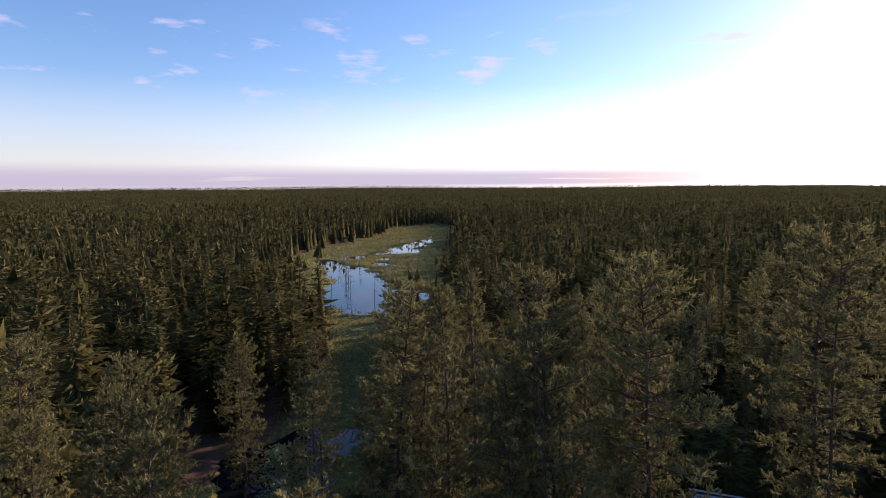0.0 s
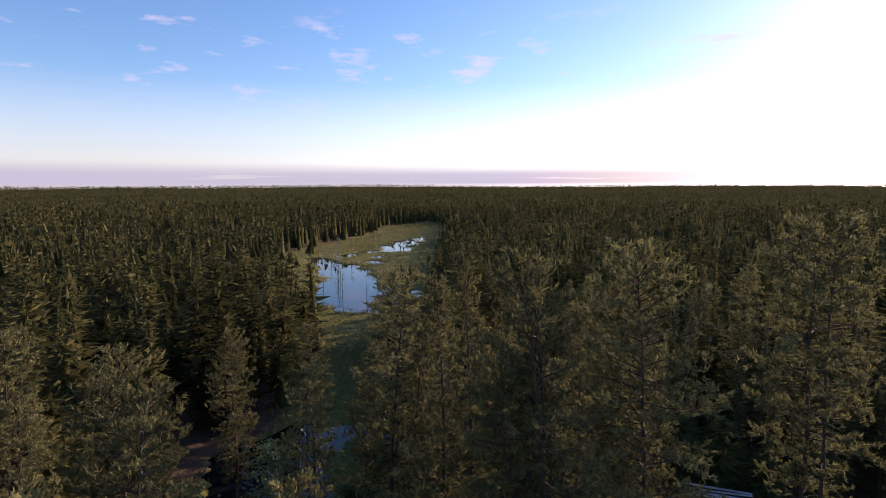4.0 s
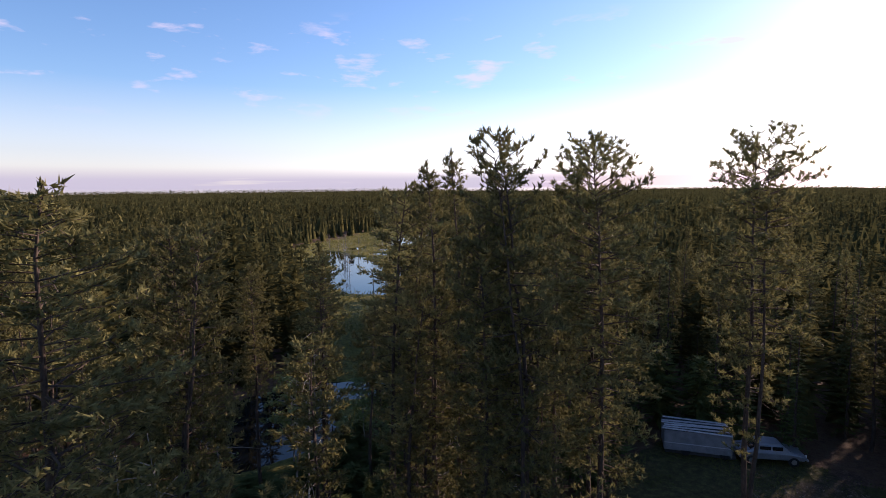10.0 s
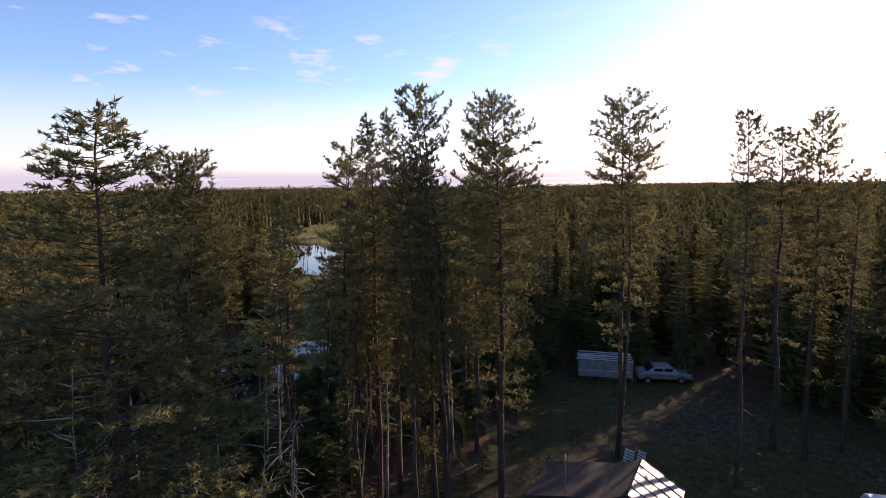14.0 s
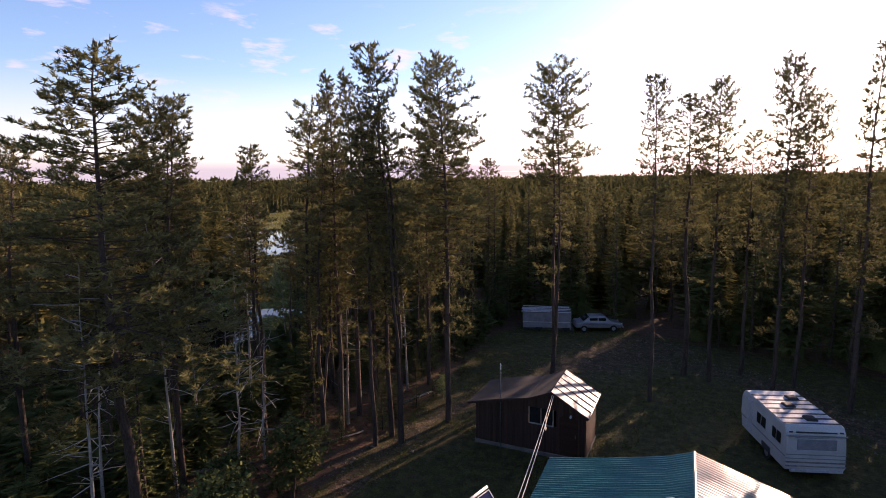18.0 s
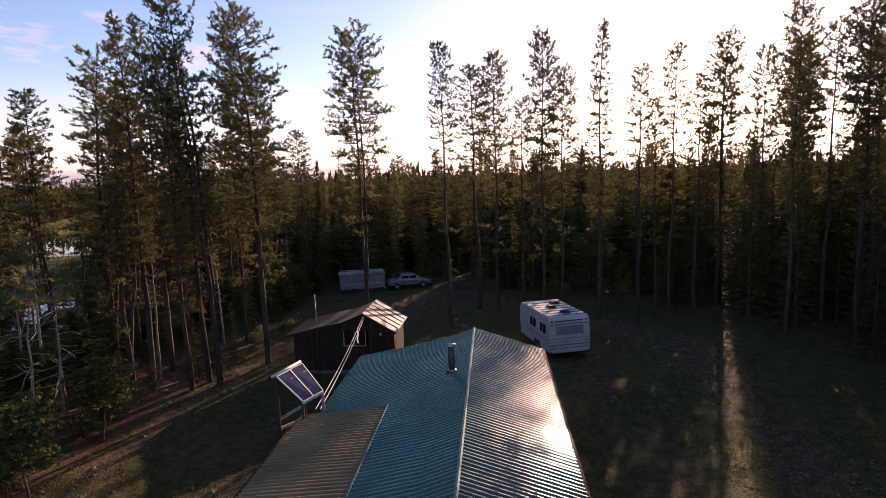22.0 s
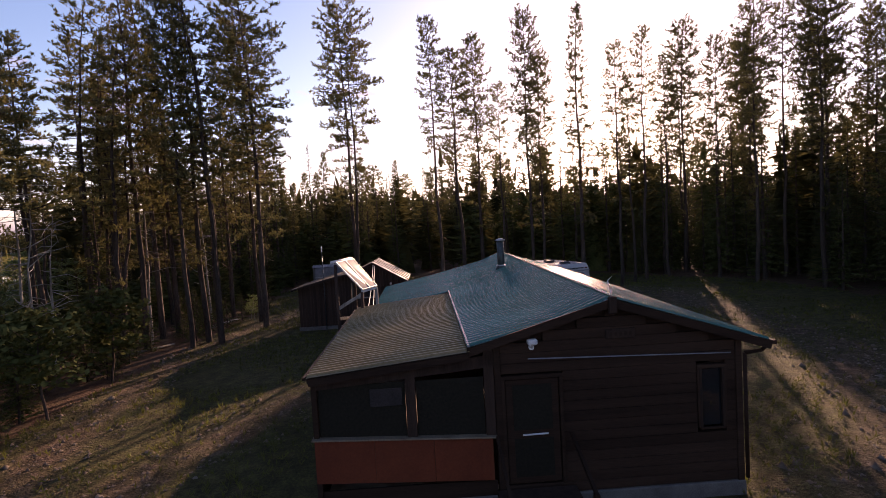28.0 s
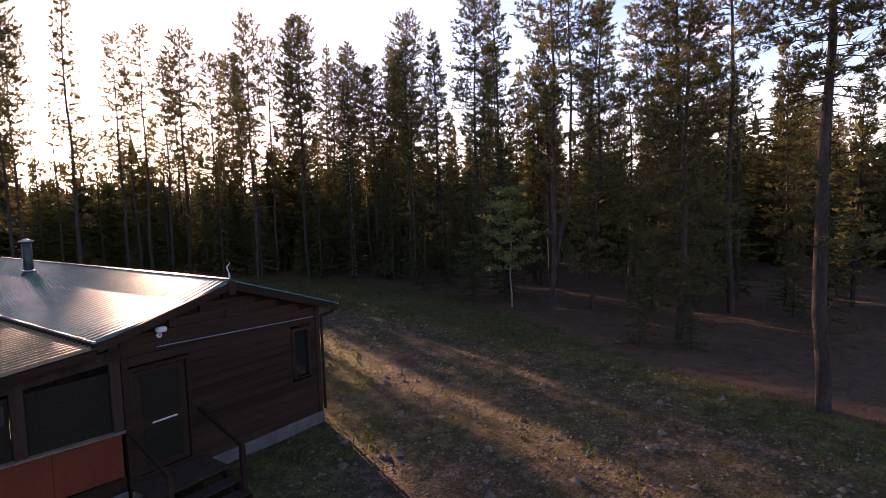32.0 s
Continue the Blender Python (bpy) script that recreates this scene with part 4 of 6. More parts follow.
def scatter(step, r0, r1, seed, az0=-180, az1=180, cx=-5.0, cy=-8.0, jitter=0.45, verge=2.6):
    """Spots on a shaken grid between two distances from the clearing and two bearings, clear of open ground."""
    r = np.random.default_rng(seed)
    g = np.arange(-r1, r1, step)
    X, Y = np.meshgrid(g, g)
    X, Y = X.ravel() + r.uniform(-jitter, jitter, X.size) * step, Y.ravel() + r.uniform(-jitter, jitter, X.size) * step
    d, az = np.hypot(X, Y), np.degrees(np.arctan2(X, Y))
    keep = (d > r0) & (d < r1) & (az > az0) & (az < az1)
    X, Y = X[keep] + cx, Y[keep] + cy
    ok = ~inside(X, Y, CLEARING)
    d, w = seg_dist(X, Y, MARSH)
    ok &= d > w + 1.0
    d, w = seg_dist(X, Y, TRACKS[0])
    ok &= d > verge
    X, Y = X[ok], Y[ok]
    return np.column_stack([X, Y, land(X, Y) - 0.1])


def stand_height(P, low, high, seed):
    r = np.random.default_rng(seed)
    patch = value_noise(P[:, 0] * 0.012, P[:, 1] * 0.012, 9)
    return low + (high - low) * np.clip(0.45 * patch + 0.60 * r.uniform(0, 1, len(P)) ** 1.4 + 0.12 * r.normal(size=len(P)), 0, 1.2)


near_kinds = [low_mesh(1.0, 0.150, 24, 16, 50, 0.22, fine=True), low_mesh(1.0, 0.120, 26, 14, 51, 0.24, fine=True), low_mesh(1.0, 0.150, 20, 18, 52, 0.22, True, fine=True), low_mesh(1.0, 0.135, 22, 17, 53, 0.22, True, fine=True)]
mid_kinds = [low_mesh(1.0, 0.135, 15, 10, 150, 0.30, fine=True), low_mesh(1.0, 0.105, 16, 9, 151, 0.32, fine=True), low_mesh(1.0, 0.140, 13, 11, 152, 0.30, True, fine=True), low_mesh(1.0, 0.125, 14, 10, 153, 0.30, True, fine=True)]
for V, F in near_kinds + mid_kinds:
    V[:, :2] *= 15.0
near_taken = np.array(taken)


def apart(P, gap):
    return P[np.array([((near_taken - p[:2]) ** 2).sum(1).min() for p in P]) > gap * gap]


spots = apart(scatter(3.7, 40, 80, 60, -100, 110), 1.7)
woods("forest", near_kinds, spots, stand_height(spots, 4.5, 14.5, 61), 62, M["forest"], "dense spruce and pine forest beyond the clearing")
spots = scatter(3.5, 78, 130, 160, -92, 100)
woods("forest", mid_kinds, spots, stand_height(spots, 4.5, 15.0, 161), 162, M["forest"], "mixed conifer forest beyond the clearing")
# low spruce thicket under the tall pines
spots = apart(scatter(2.1, 22, 46, 163, -14, 150), 0.9)
thin = np.random.default_rng(169).uniform(size=len(spots))
spots = spots[(spots[:, 1] > -16) & ((spots[:, 1] > 7) | (thin < 0.16))]
front = np.hypot(spots[:, 0] - 2, spots[:, 1] + 2) < 34
for i, (x, y, z) in enumerate(spots[front]):
    spruce(("old", "narrow")[i % 2], float(x), float(y), float(4.0 + 4.5 * rng.uniform() + 3.2 * (x > 9)), float(rng.uniform(0, 360)), float(rng.uniform(1.0, 1.35)))
spots = spots[~front]
tall = 1 + 0.35 * np.clip((spots[:, 0] - 9) / 6, 0, 1)
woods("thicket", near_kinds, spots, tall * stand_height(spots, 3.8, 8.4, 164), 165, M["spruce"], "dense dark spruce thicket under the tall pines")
spots = apart(scatter(1.6, 9, 44, 166, -125, -14, verge=1.5), 0.7)
front = (spots[:, 0] > -20.5) & (spots[:, 1] < 24)
for x, y, z in spots[front]:
    spruce("young", float(x), float(y), float(rng.uniform(1.4, 3.9)), float(rng.uniform(0, 360)), float(rng.uniform(0.9, 1.3)))
spots = spots[~front]
low = np.minimum(stand_height(spots, 1.2, 4.6, 167), np.clip((spots[:, 0] + 42) * 0.15, 0.7, 5.0))
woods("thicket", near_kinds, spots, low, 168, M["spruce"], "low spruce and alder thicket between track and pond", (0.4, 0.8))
far_kinds = [low_mesh(1.0, 0.115, 8, 6, 54, 0.36, fine=True), low_mesh(1.0, 0.090, 9, 5, 55, 0.38, fine=True), low_mesh(1.0, 0.120, 8, 6, 56, 0.36, True, fine=True)]
for V, F in far_kinds:
    V[:, :2] *= 17.0
spots = scatter(4.6, 130, 420, 63, -88, 34)
woods("forest", far_kinds, spots, stand_height(spots, 5.0, 15.5, 64), 65, M["forest"], "boreal forest stretching away from the marsh", (0.9, 1.25))
dist_kinds = [low_mesh(1.0, 0.085, 5, 4, 57, 0.27, trunk=False), low_mesh(1.0, 0.07, 5, 4, 58, 0.27, trunk=False)]
for V, F in dist_kinds:
    V[:, :2] *= 17.0
spots = scatter(9.0, 420, 1150, 66, -88, 28)
woods("forest", dist_kinds, spots, stand_height(spots, 6.5, 14.0, 67), 68, M["forest"], "distant unbroken boreal forest", (1.0, 1.5))
spots = scatter(34.0, 260, 1150, 170, -88, 28)
woods("forest", far_kinds[:2], spots, stand_height(spots, 13.0, 20.0, 171), 172, M["forest"], "taller spruces standing out of the distant forest", (0.5, 0.8))
rim_kinds = [low_mesh(1.0, 0.2, 2, 4, 59, 0.45, trunk=False)]
for V, F in rim_kinds:
    V[:, :2] *= 14.0
spots = scatter(30.0, 1150, 3900, 69, -88, 28)
spots[:, 2] += np.clip((np.hypot(spots[:, 0], spots[:, 1]) - 1000) / 1600, 0, 1) * (5 + 15 * value_noise(spots[:, 0] * 0.0017, spots[:, 1] * 0.0017, 77))
woods("forest", rim_kinds, spots, stand_height(spots, 7, 22.0, 70), 71, M["forest"], "far forest at the skyline", (1.5, 3.2))
spots = scatter(7.0, 48, 150, 72, -180, -100)
spots = np.concatenate([spots, scatter(7.0, 48, 150, 73, 110, 180)])
woods("forest", far_kinds, spots, stand_height(spots, 9, 15.0, 74), 75, M["forest"], "forest closing the clearing on its other side", (1.1, 1.5))

# closed canopy under the tips of the far woods
cr, ca = np.concatenate([np.linspace(115, 1200, 110), np.linspace(1260, 4500, 50)]), np.radians(np.linspace(-92, 34, 260))
CR, CA = np.meshgrid(cr, ca, indexing="ij")
CX, CY = CR * np.sin(CA) - 5, CR * np.cos(CA) - 8
CZ = -4.4 + 7.6 * np.clip((CR - 105) / 130, 0, 1) ** 0.6 + 3.0 * value_noise(CX * 0.07, CY * 0.07, 21) + 1.5 * value_noise(CX * 0.013, CY * 0.013, 22) + np.clip((CR - 1000) / 1600, 0, 1) * (5 + 15 * value_noise(CX * 0.0017, CY * 0.0017, 77))
d, w = seg_dist(CX, CY, MARSH)
CZ = np.where(d < w + 14, -3.0, CZ)
ci = np.arange(CR.size).reshape(CR.shape)
q = np.stack([ci[:-1, :-1], ci[1:, :-1], ci[1:, 1:], ci[:-1, 1:]], -1).reshape(-1, 4)
tagged(link_mesh("forest", tri_mesh("forest", np.stack([CX, CY, CZ], -1).reshape(-1, 3), np.concatenate([q[:, [0, 1, 2]], q[:, [0, 2, 3]]])), M["forest"]), "closed canopy of the distant forest", "forest", kind="stuff")

# grass of the clearing and sedge of the marsh
def tufts(name, X, Y, size, k, mat, label, category, seed, spread=0.35):
    r = np.random.default_rng(seed)
    Z = land(X, Y)
    C = np.column_stack([X, Y, Z + 0.02])
    V, F = blades(C, np.tile([0, 0, 1.0], (len(C), 1)), size * r.uniform(0.5, 1.4, len(C)), 0.06, k, spread, r)
    return tagged(link_mesh(name, tri_mesh(name, V, F), mat), label, category, kind="stuff")


r = np.random.default_rng(80)
X, Y = r.uniform(-18, 22, 62000), r.uniform(-22, 36, 62000)
ok = inside(X, Y, CLEARING) & (value_noise(X * 0.5, Y * 0.5, 31) > 0.37)
for k, track in enumerate(TRACKS):
    d, w = seg_dist(X, Y, track)
    ok &= (d > w * 0.85) | (r.uniform(size=len(X)) < 0.28)
ok &= ~((X > -6) & (X < 2.2) & (Y > -8.3) & (Y < 5.6)) & ~((X > -10.6) & (X < -4.9) & (Y > 10.6) & (Y < 13.8))
tufts("grass", X[ok], Y[ok], 0.13, 5, M["grass"], "short rough grass of the clearing", "grass", 81, 0.5)
X, Y = r.uniform(-215, -34, 90000), r.uniform(8, 290, 90000)
d, w = seg_dist(X, Y, MARSH)
ok = (d < w + 2) & (land(X, Y) > WATER_Z - 0.05) & (value_noise(X * 0.4, Y * 0.4, 32) > 0.28)
tufts("marsh_grass", X[ok], Y[ok], 0.8, 2, M["sedge"], "tussocks of yellow-green sedge in the marsh", "grass", 82, 0.5)

# clods, chips and small stones on the drive
r = np.random.default_rng(90)
X, Y = r.uniform(-16, 16, 30000), r.uniform(-20, 33, 30000)
ok = np.zeros(len(X), bool)
for track in TRACKS:
    d, w = seg_dist(X, Y, track)
    ok |= d < w * 1.15 + 0.3
ok &= r.uniform(size=len(X)) < 0.8
X, Y = X[ok], Y[ok]
n = len(X)
size = r.uniform(0.02, 0.075, n) * np.where(r.uniform(size=n) < 0.06, 2.0, 1.0)
base = np.array([[1, 0, 0], [-0.5, 0.87, 0], [-0.5, -0.87, 0], [0, 0, 0.8]])
turn = r.uniform(0, 6.28, n)
c, sn = np.cos(turn), np.sin(turn)
V = np.zeros((n, 4, 3))
wob = base[None] * r.uniform(0.6, 1.4, (n, 4, 3))
V[..., 0] = X[:, None] + size[:, None] * (wob[..., 0] * c[:, None] - wob[..., 1] * sn[:, None])
V[..., 1] = Y[:, None] + size[:, None] * (wob[..., 0] * sn[:, None] + wob[..., 1] * c[:, None])
V[..., 2] = (land(X, Y) - 0.004)[:, None] + size[:, None] * wob[..., 2]
i = (np.arange(n) * 4)[:, None]
F = np.concatenate([i + [[0, 1, 3]], i + [[1, 2, 3]], i + [[2, 0, 3]]])
tagged(link_mesh("gravel", tri_mesh("gravel", V.reshape(-1, 3), F), M["clod"]), "loose clods and small stones on the dirt drive", "gravel", kind="stuff")

# ---------------------------------------------------------------- cabin
def rib_sheet(profile, y0, y1, pitch=0.17, high=0.040, seed=0):
    """Ribbed steel between y0 and y1; profile: x, z down the slope."""
    n = max(1, round((y1 - y0) / pitch))
    p = (y1 - y0) / n
    ys, hs = [], []
    for i in range(n):
        for o, u in ((0.0, 0), (0.52, 0), (0.66, 1), (0.86, 1)):
            ys.append(y0 + (i + o) * p)
            hs.append(u * high)
    ys.append(y1)
    hs.append(0)
    ys, hs = np.array(ys), np.array(hs)
    xs = []
    for (xa, za), (xb, zb) in zip(profile[:-1], profile[1:]):
        for t in (0.0, 0.5):
            xs.append((xa + t * (xb - xa), za + t * (zb - za)))
    xs.append(profile[-1])
    xs = np.array(xs)
    V = np.zeros((len(xs), len(ys), 3))
    V[..., 0], V[..., 1] = xs[:, None, 0], ys[None]
    wob = 0.007 * (value_noise(V[..., 0] * 1.7 + seed, V[..., 1] * 0.8, 40) - 0.5)
    V[..., 2] = xs[:, None, 1] + hs[None] + wob
    i = np.arange(V[..., 0].size).reshape(len(xs), len(ys))
    q = np.stack([i[:-1, :-1], i[1:, :-1], i[1:, 1:], i[:-1, 1:]], -1).reshape(-1, 4)
    if profile[-1][0] > profile[0][0]:
        q = q[:, ::-1]
    me = bpy.data.meshes.new("roof_sheet")
    me.from_pydata(V.reshape(-1, 3).tolist(), [], q.tolist())
    return me


def slab(profile, y0, y1, thick):
    """A roof deck under a profile."""
    bm = B()
    a = [[bm.verts.new((x, y, z - o)) for x, z in profile] for y in (y0, y1) for o in (0.0, thick)]
    for i in range(len(profile) - 1):
        bm.faces.new((a[0][i], a[0][i + 1], a[2][i + 1], a[2][i]))
        bm.faces.new((a[1][i], a[3][i], a[3][i + 1], a[1][i + 1]))
        bm.faces.new((a[0][i], a[1][i], a[1][i + 1], a[0][i + 1]))
        bm.faces.new((a[2][i], a[2][i + 1], a[3][i + 1], a[3][i]))
    for k in (0, -1):
        bm.faces.new((a[0][k], a[2][k], a[3][k], a[1][k]))
    bmesh.ops.recalc_face_normals(bm, faces=bm.faces)
    return bm


RIDGE = (-0.36, 3.90)
EAST = [RIDGE, (1.0, 3.45), (2.55, 2.94)]
WEST_NEAR = [RIDGE, (-1.3, 3.55), (-2.2, 3.34), (-3.0, 3.17)]
WEST_FAR = [RIDGE, (-1.3, 3.55), (-2.2, 3.34), (-3.3, 3.08), (-5.45, 2.66)]
ANNEX = [(-2.93, 3.09), (-4.4, 2.95), (-5.88, 2.80)]
Y_NEAR, Y_NOTCH, Y_FAR, Y_WALL = -8.15, -0.45, 5.9, -7.95

cabin = tagged(empty("cabin", pose(-1.8, -1.2, 0)), "low dark brown cabin with green metal roof and screened porch", "cabin")
bpy.context.view_layer.update()
at0 = cabin.matrix_basis.inverted()


def cab(name, bm, mat, label="", parent=None):
    return part(name, bm, mat, parent or cabin, label, at0)


def drop(profile, by):
    return [(x, z - by) for x, z in profile]


deck = cab("roof_deck", slab(drop(EAST, 0.03), Y_NEAR + 0.06, Y_FAR - 0.06, 0.10), M["siding"])
cab("roof_deck", slab(drop(WEST_NEAR, 0.03), Y_NEAR + 0.06, Y_NOTCH, 0.10), M["siding"])
cab("roof_deck", slab(drop(WEST_FAR, 0.03), Y_NOTCH + 0.004, Y_FAR - 0.06, 0.10), M["siding"])
cab("roof_deck", slab(drop(ANNEX, 0.03), Y_NEAR + 0.06, Y_NOTCH - 0.02, 0.08), M["siding"])


def sheets(profile, y0, y1, mat, label):
    n = round((y1 - y0) / 0.85)
    for i in range(n):
        a, b = y0 + (y1 - y0) * i / n, y0 + (y1 - y0) * (i + 1) / n
        link_mesh("roof_sheet", rib_sheet(drop(profile, 0.002 * (i % 2)), a, b + 0.03, seed=i), mat, cabin, label if i == 0 else "", at0)


sheets(EAST, Y_NEAR, Y_FAR, M["roof_green"], "ribbed green steel roof sheet")
sheets(WEST_NEAR, Y_NEAR, Y_NOTCH, M["roof_green"], "")
sheets(WEST_FAR, Y_NOTCH, Y_FAR, M["roof_green"], "")
sheets(ANNEX, Y_NEAR, Y_NOTCH - 0.03, M["roof_brown"], "weathered brown ribbed steel porch roof sheet")
bm = B()
for s in (-1, 1):
    beam(bm, (RIDGE[0] + s * 0.022, Y_NEAR - 0.02, RIDGE[1] + 0.048), (RIDGE[0] + s * 0.022, Y_FAR + 0.02, RIDGE[1] + 0.048), 0.045, 0.012, up=(s * 0.36, 0, 1))
cab("ridge_cap", bm, M["roof_green"])
for name, a, b, w, mat in (
    ("flashing", (-2.97, Y_NEAR - 0.01, 3.195), (-2.97, Y_NOTCH, 3.195), 0.035, "canvas"),
    ("gutter", (-5.92, Y_NEAR, 2.79), (-5.92, Y_NOTCH - 0.3, 2.79), 0.05, "siding"),
    ("drip_edge", (-2.9, Y_NOTCH, 3.10), (-5.5, Y_NOTCH, 2.67), 0.05, "dark_seam"),
    ("barge_board", (RIDGE[0], Y_NEAR + 0.02, 3.80), (2.55, Y_NEAR + 0.02, 2.85), 0.15, "siding"),
    ("barge_board", (RIDGE[0], Y_NEAR + 0.02, 3.80), (-2.95, Y_NEAR + 0.02, 3.08), 0.15, "siding"),
    ("barge_board", (-2.97, Y_NEAR + 0.02, 3.0), (-5.85, Y_NEAR + 0.02, 2.71), 0.13, "siding"),
    ("gutter", (2.60, Y_NEAR, 2.90), (2.60, Y_FAR, 2.92), 0.07, "siding"),
    ("trim_strip", (-1.9, Y_WALL - 0.07, 2.86), (1.85, Y_WALL - 0.07, 2.73), 0.018, "canvas"),
):
    cab(name, beam(B(), a, b, 0.03 if name == "barge_board" else w, w), M[mat])

# front wall: planks laid round the openings
OPEN = [(-2.36, -1.32, 0.50, 2.48), (1.28, 1.72, 1.35, 2.45)]


def roof_under(x):
    pts = sorted(WEST_NEAR + EAST[1:]) if x > -3.0 else sorted(ANNEX)
    return float(np.interp(x, [p[0] for p in pts], [p[1] for p in pts])) - 0.14


front = cab("front_wall", box(B(), -2.40, 1.96, Y_WALL + 0.06, Y_WALL + 0.10, 0.30, 0.40), M["siding"], "dark brown board wall of the cabin front")
for x in (-2.46, 2.02):
    part("corner_board", box(B(), x - 0.06, x + 0.06, Y_WALL - 0.03, Y_WALL + 0.12, 0.05, roof_under(x) - 0.02, 0.008), M["siding"], front)
for x0, x1, z0, z1 in OPEN:
    for a in (x0 - 0.05, x1 - 0.02):
        part("casing", box(B(), a, a + 0.07, Y_WALL - 0.035, Y_WALL + 0.11, z0, z1, 0.004), M["siding"], front)
    part("casing", box(B(), x0 - 0.05, x1 + 0.05, Y_WALL - 0.035, Y_WALL + 0.11, z1, z1 + 0.07, 0.004), M["siding"], front)
z = 0.30
while z < 3.70:
    z1 = z + 0.19
    xl = -2.40
    xr = 1.96
    cuts = [(a - 0.05, b + 0.05) for a, b, c, d in OPEN if c < z1 - 0.02 and d > z + 0.02]
    # narrow to the gable
    while xl < 1.9 and roof_under(xl) < z1:
        xl += 0.04
    while xr > -0.3 and roof_under(xr) < z1:
        xr -= 0.04
    spans, a = [], xl
    for c0, c1 in cuts:
        spans.append((a, c0))
        a = c1
    spans.append((a, xr))
    for a, b in spans:
        if b - a > 0.06:
            part("plank", box(B(), a, b, Y_WALL, Y_WALL + 0.09, z, z1 - 0.005, 0.006), M["siding"], front)
    z = z1
part("gable_backing", slab([(-2.4, roof_under(-2.4)), (RIDGE[0], roof_under(RIDGE[0])), (1.96, roof_under(1.96))], Y_WALL + 0.093, Y_WALL + 0.12, 0.60), M["siding"], front)
# side and rear walls
east = cab("side_wall", box(B(), 2.00, 2.06, 5.2, 5.3, 0.05, 2.85), M["siding"])
z = 0.30
while z < 2.80:
    part("plank", box(B(), 1.99, 2.08, Y_WALL + 0.14, 5.2, z, z + 0.18, 0.012), M["siding"], east)
    z += 0.19
cab("rear_wall", box(B(), -5.2, 2.06, 5.30, 5.42, 0.0, 2.55), M["siding"])
cab("gable_wall", slab([(-5.1, 2.54), (-0.36, 3.76), (2.0, 2.95)], 5.31, 5.41, 0.5), M["siding"])
cab("side_wall", box(B(), -5.25, -5.13, -0.4, 5.3, 0.0, 2.58), M["siding"])
cab("floor", box(B(), -5.7, 2.0, Y_WALL + 0.1, 5.2, 0.40, 0.50), M["lumber"])
cab("foundation", box(B(), -2.5, 2.10, Y_WALL - 0.05, Y_WALL + 0.14, -0.15, 0.295, 0.02), M["rock"], "pale concrete footing along the front wall")
cab("foundation", box(B(), 1.96, 2.12, Y_WALL + 0.16, 5.4, -0.15, 0.295, 0.02), M["rock"])

# screen door, window
door = cab("screen_door", box(B(), -2.33, -1.35, Y_WALL + 0.01, Y_WALL + 0.05, 0.52, 2.46, 0.006), M["siding"], "dark screen door with a pale push bar")
part("door_screen", box(B(), -2.20, -1.48, Y_WALL - 0.004, Y_WALL + 0.012, 1.52, 2.36), M["screen"], door)
part("door_screen", box(B(), -2.20, -1.48, Y_WALL - 0.004, Y_WALL + 0.012, 0.64, 1.36), M["screen"], door)
part("push_bar", rod(B(), (-2.05, Y_WALL - 0.03, 1.44), (-1.58, Y_WALL - 0.03, 1.445), 0.018), M["white_trim"], door, "pale push bar")
win = cab("window_frame", box(B(), 1.27, 1.73, Y_WALL - 0.05, Y_WALL - 0.005, 1.31, 1.35, 0.004), M["siding"], "narrow window with white side frames")
for a, b, c, d in ((1.27, 1.31, 1.35, 2.45), (1.69, 1.73, 1.35, 2.45)):
    part("frame_side", box(B(), a, b, Y_WALL - 0.05, Y_WALL - 0.005, c, d, 0.004), M["shed_board"], win)
part("window_pane", box(B(), 1.31, 1.69, Y_WALL + 0.02, Y_WALL + 0.03, 1.37, 2.43), M["glass"], win)

# porch
for x in (-5.80, -4.06, -2.62):
    w = 0.10 if x < -5 else 0.18
    cab("porch_post", box(B(), x - w / 2, x + w / 2, Y_WALL - 0.02, Y_WALL + 0.08, 0.0 if x < -5 else 1.42, roof_under(x) - 0.02, 0.008), M["shed_board"] if x > -5 else M["siding"])
cab("porch_beam", beam(B(), (-5.85, Y_WALL + 0.04, 2.62), (-2.5, Y_WALL + 0.04, 2.86), 0.12, 0.22), M["shed_board"])
def rising(bm, k=0.05):
    for v in bm.verts:
        v.co.z -= (v.co.x + 2.6) * k
    return bm


for i in range(3):
    a = -5.84 + i * 1.08
    cab("porch_panel", rising(box(B(), a, a + 1.076, Y_WALL - 0.035, Y_WALL - 0.005, 0.64, 1.44, 0.003)), M["porch_red"], "rust red plywood panel" if i == 0 else "")
cab("porch_sill", rising(box(B(), -5.88, -2.52, Y_WALL - 0.10, Y_WALL + 0.10, 1.444, 1.475, 0.006)), M["lumber"])
for a, b in ((-5.74, -4.16), (-3.96, -2.72)):
    cab("porch_screen", box(B(), a, b, Y_WALL + 0.05, Y_WALL + 0.06, 1.46, 2.56), M["screen"], "dark insect screen")
# panel a little paler than the screen, standing for light from an inner window
cab("window_blind", box(B(), -4.80, -4.22, Y_WALL + 0.01, Y_WALL + 0.03, 2.14, 2.46, 0.004), M["roof_felt"], "dim grey panel standing for inner window light at the porch screen")
# dark sheet added to stand for the shaded underside of the porch
cab("porch_skirt", box(B(), -5.80, -2.55, Y_WALL + 0.03, Y_WALL + 0.08, -0.1, 0.615), M["siding"])
cab("porch_side", box(B(), -5.86, -5.78, Y_WALL + 0.1, Y_NOTCH - 0.3, 0.0, 1.5), M["siding"])
cab("porch_side_screen", box(B(), -5.84, -5.80, Y_WALL + 0.1, Y_NOTCH - 0.3, 1.504, 2.66), M["screen"])
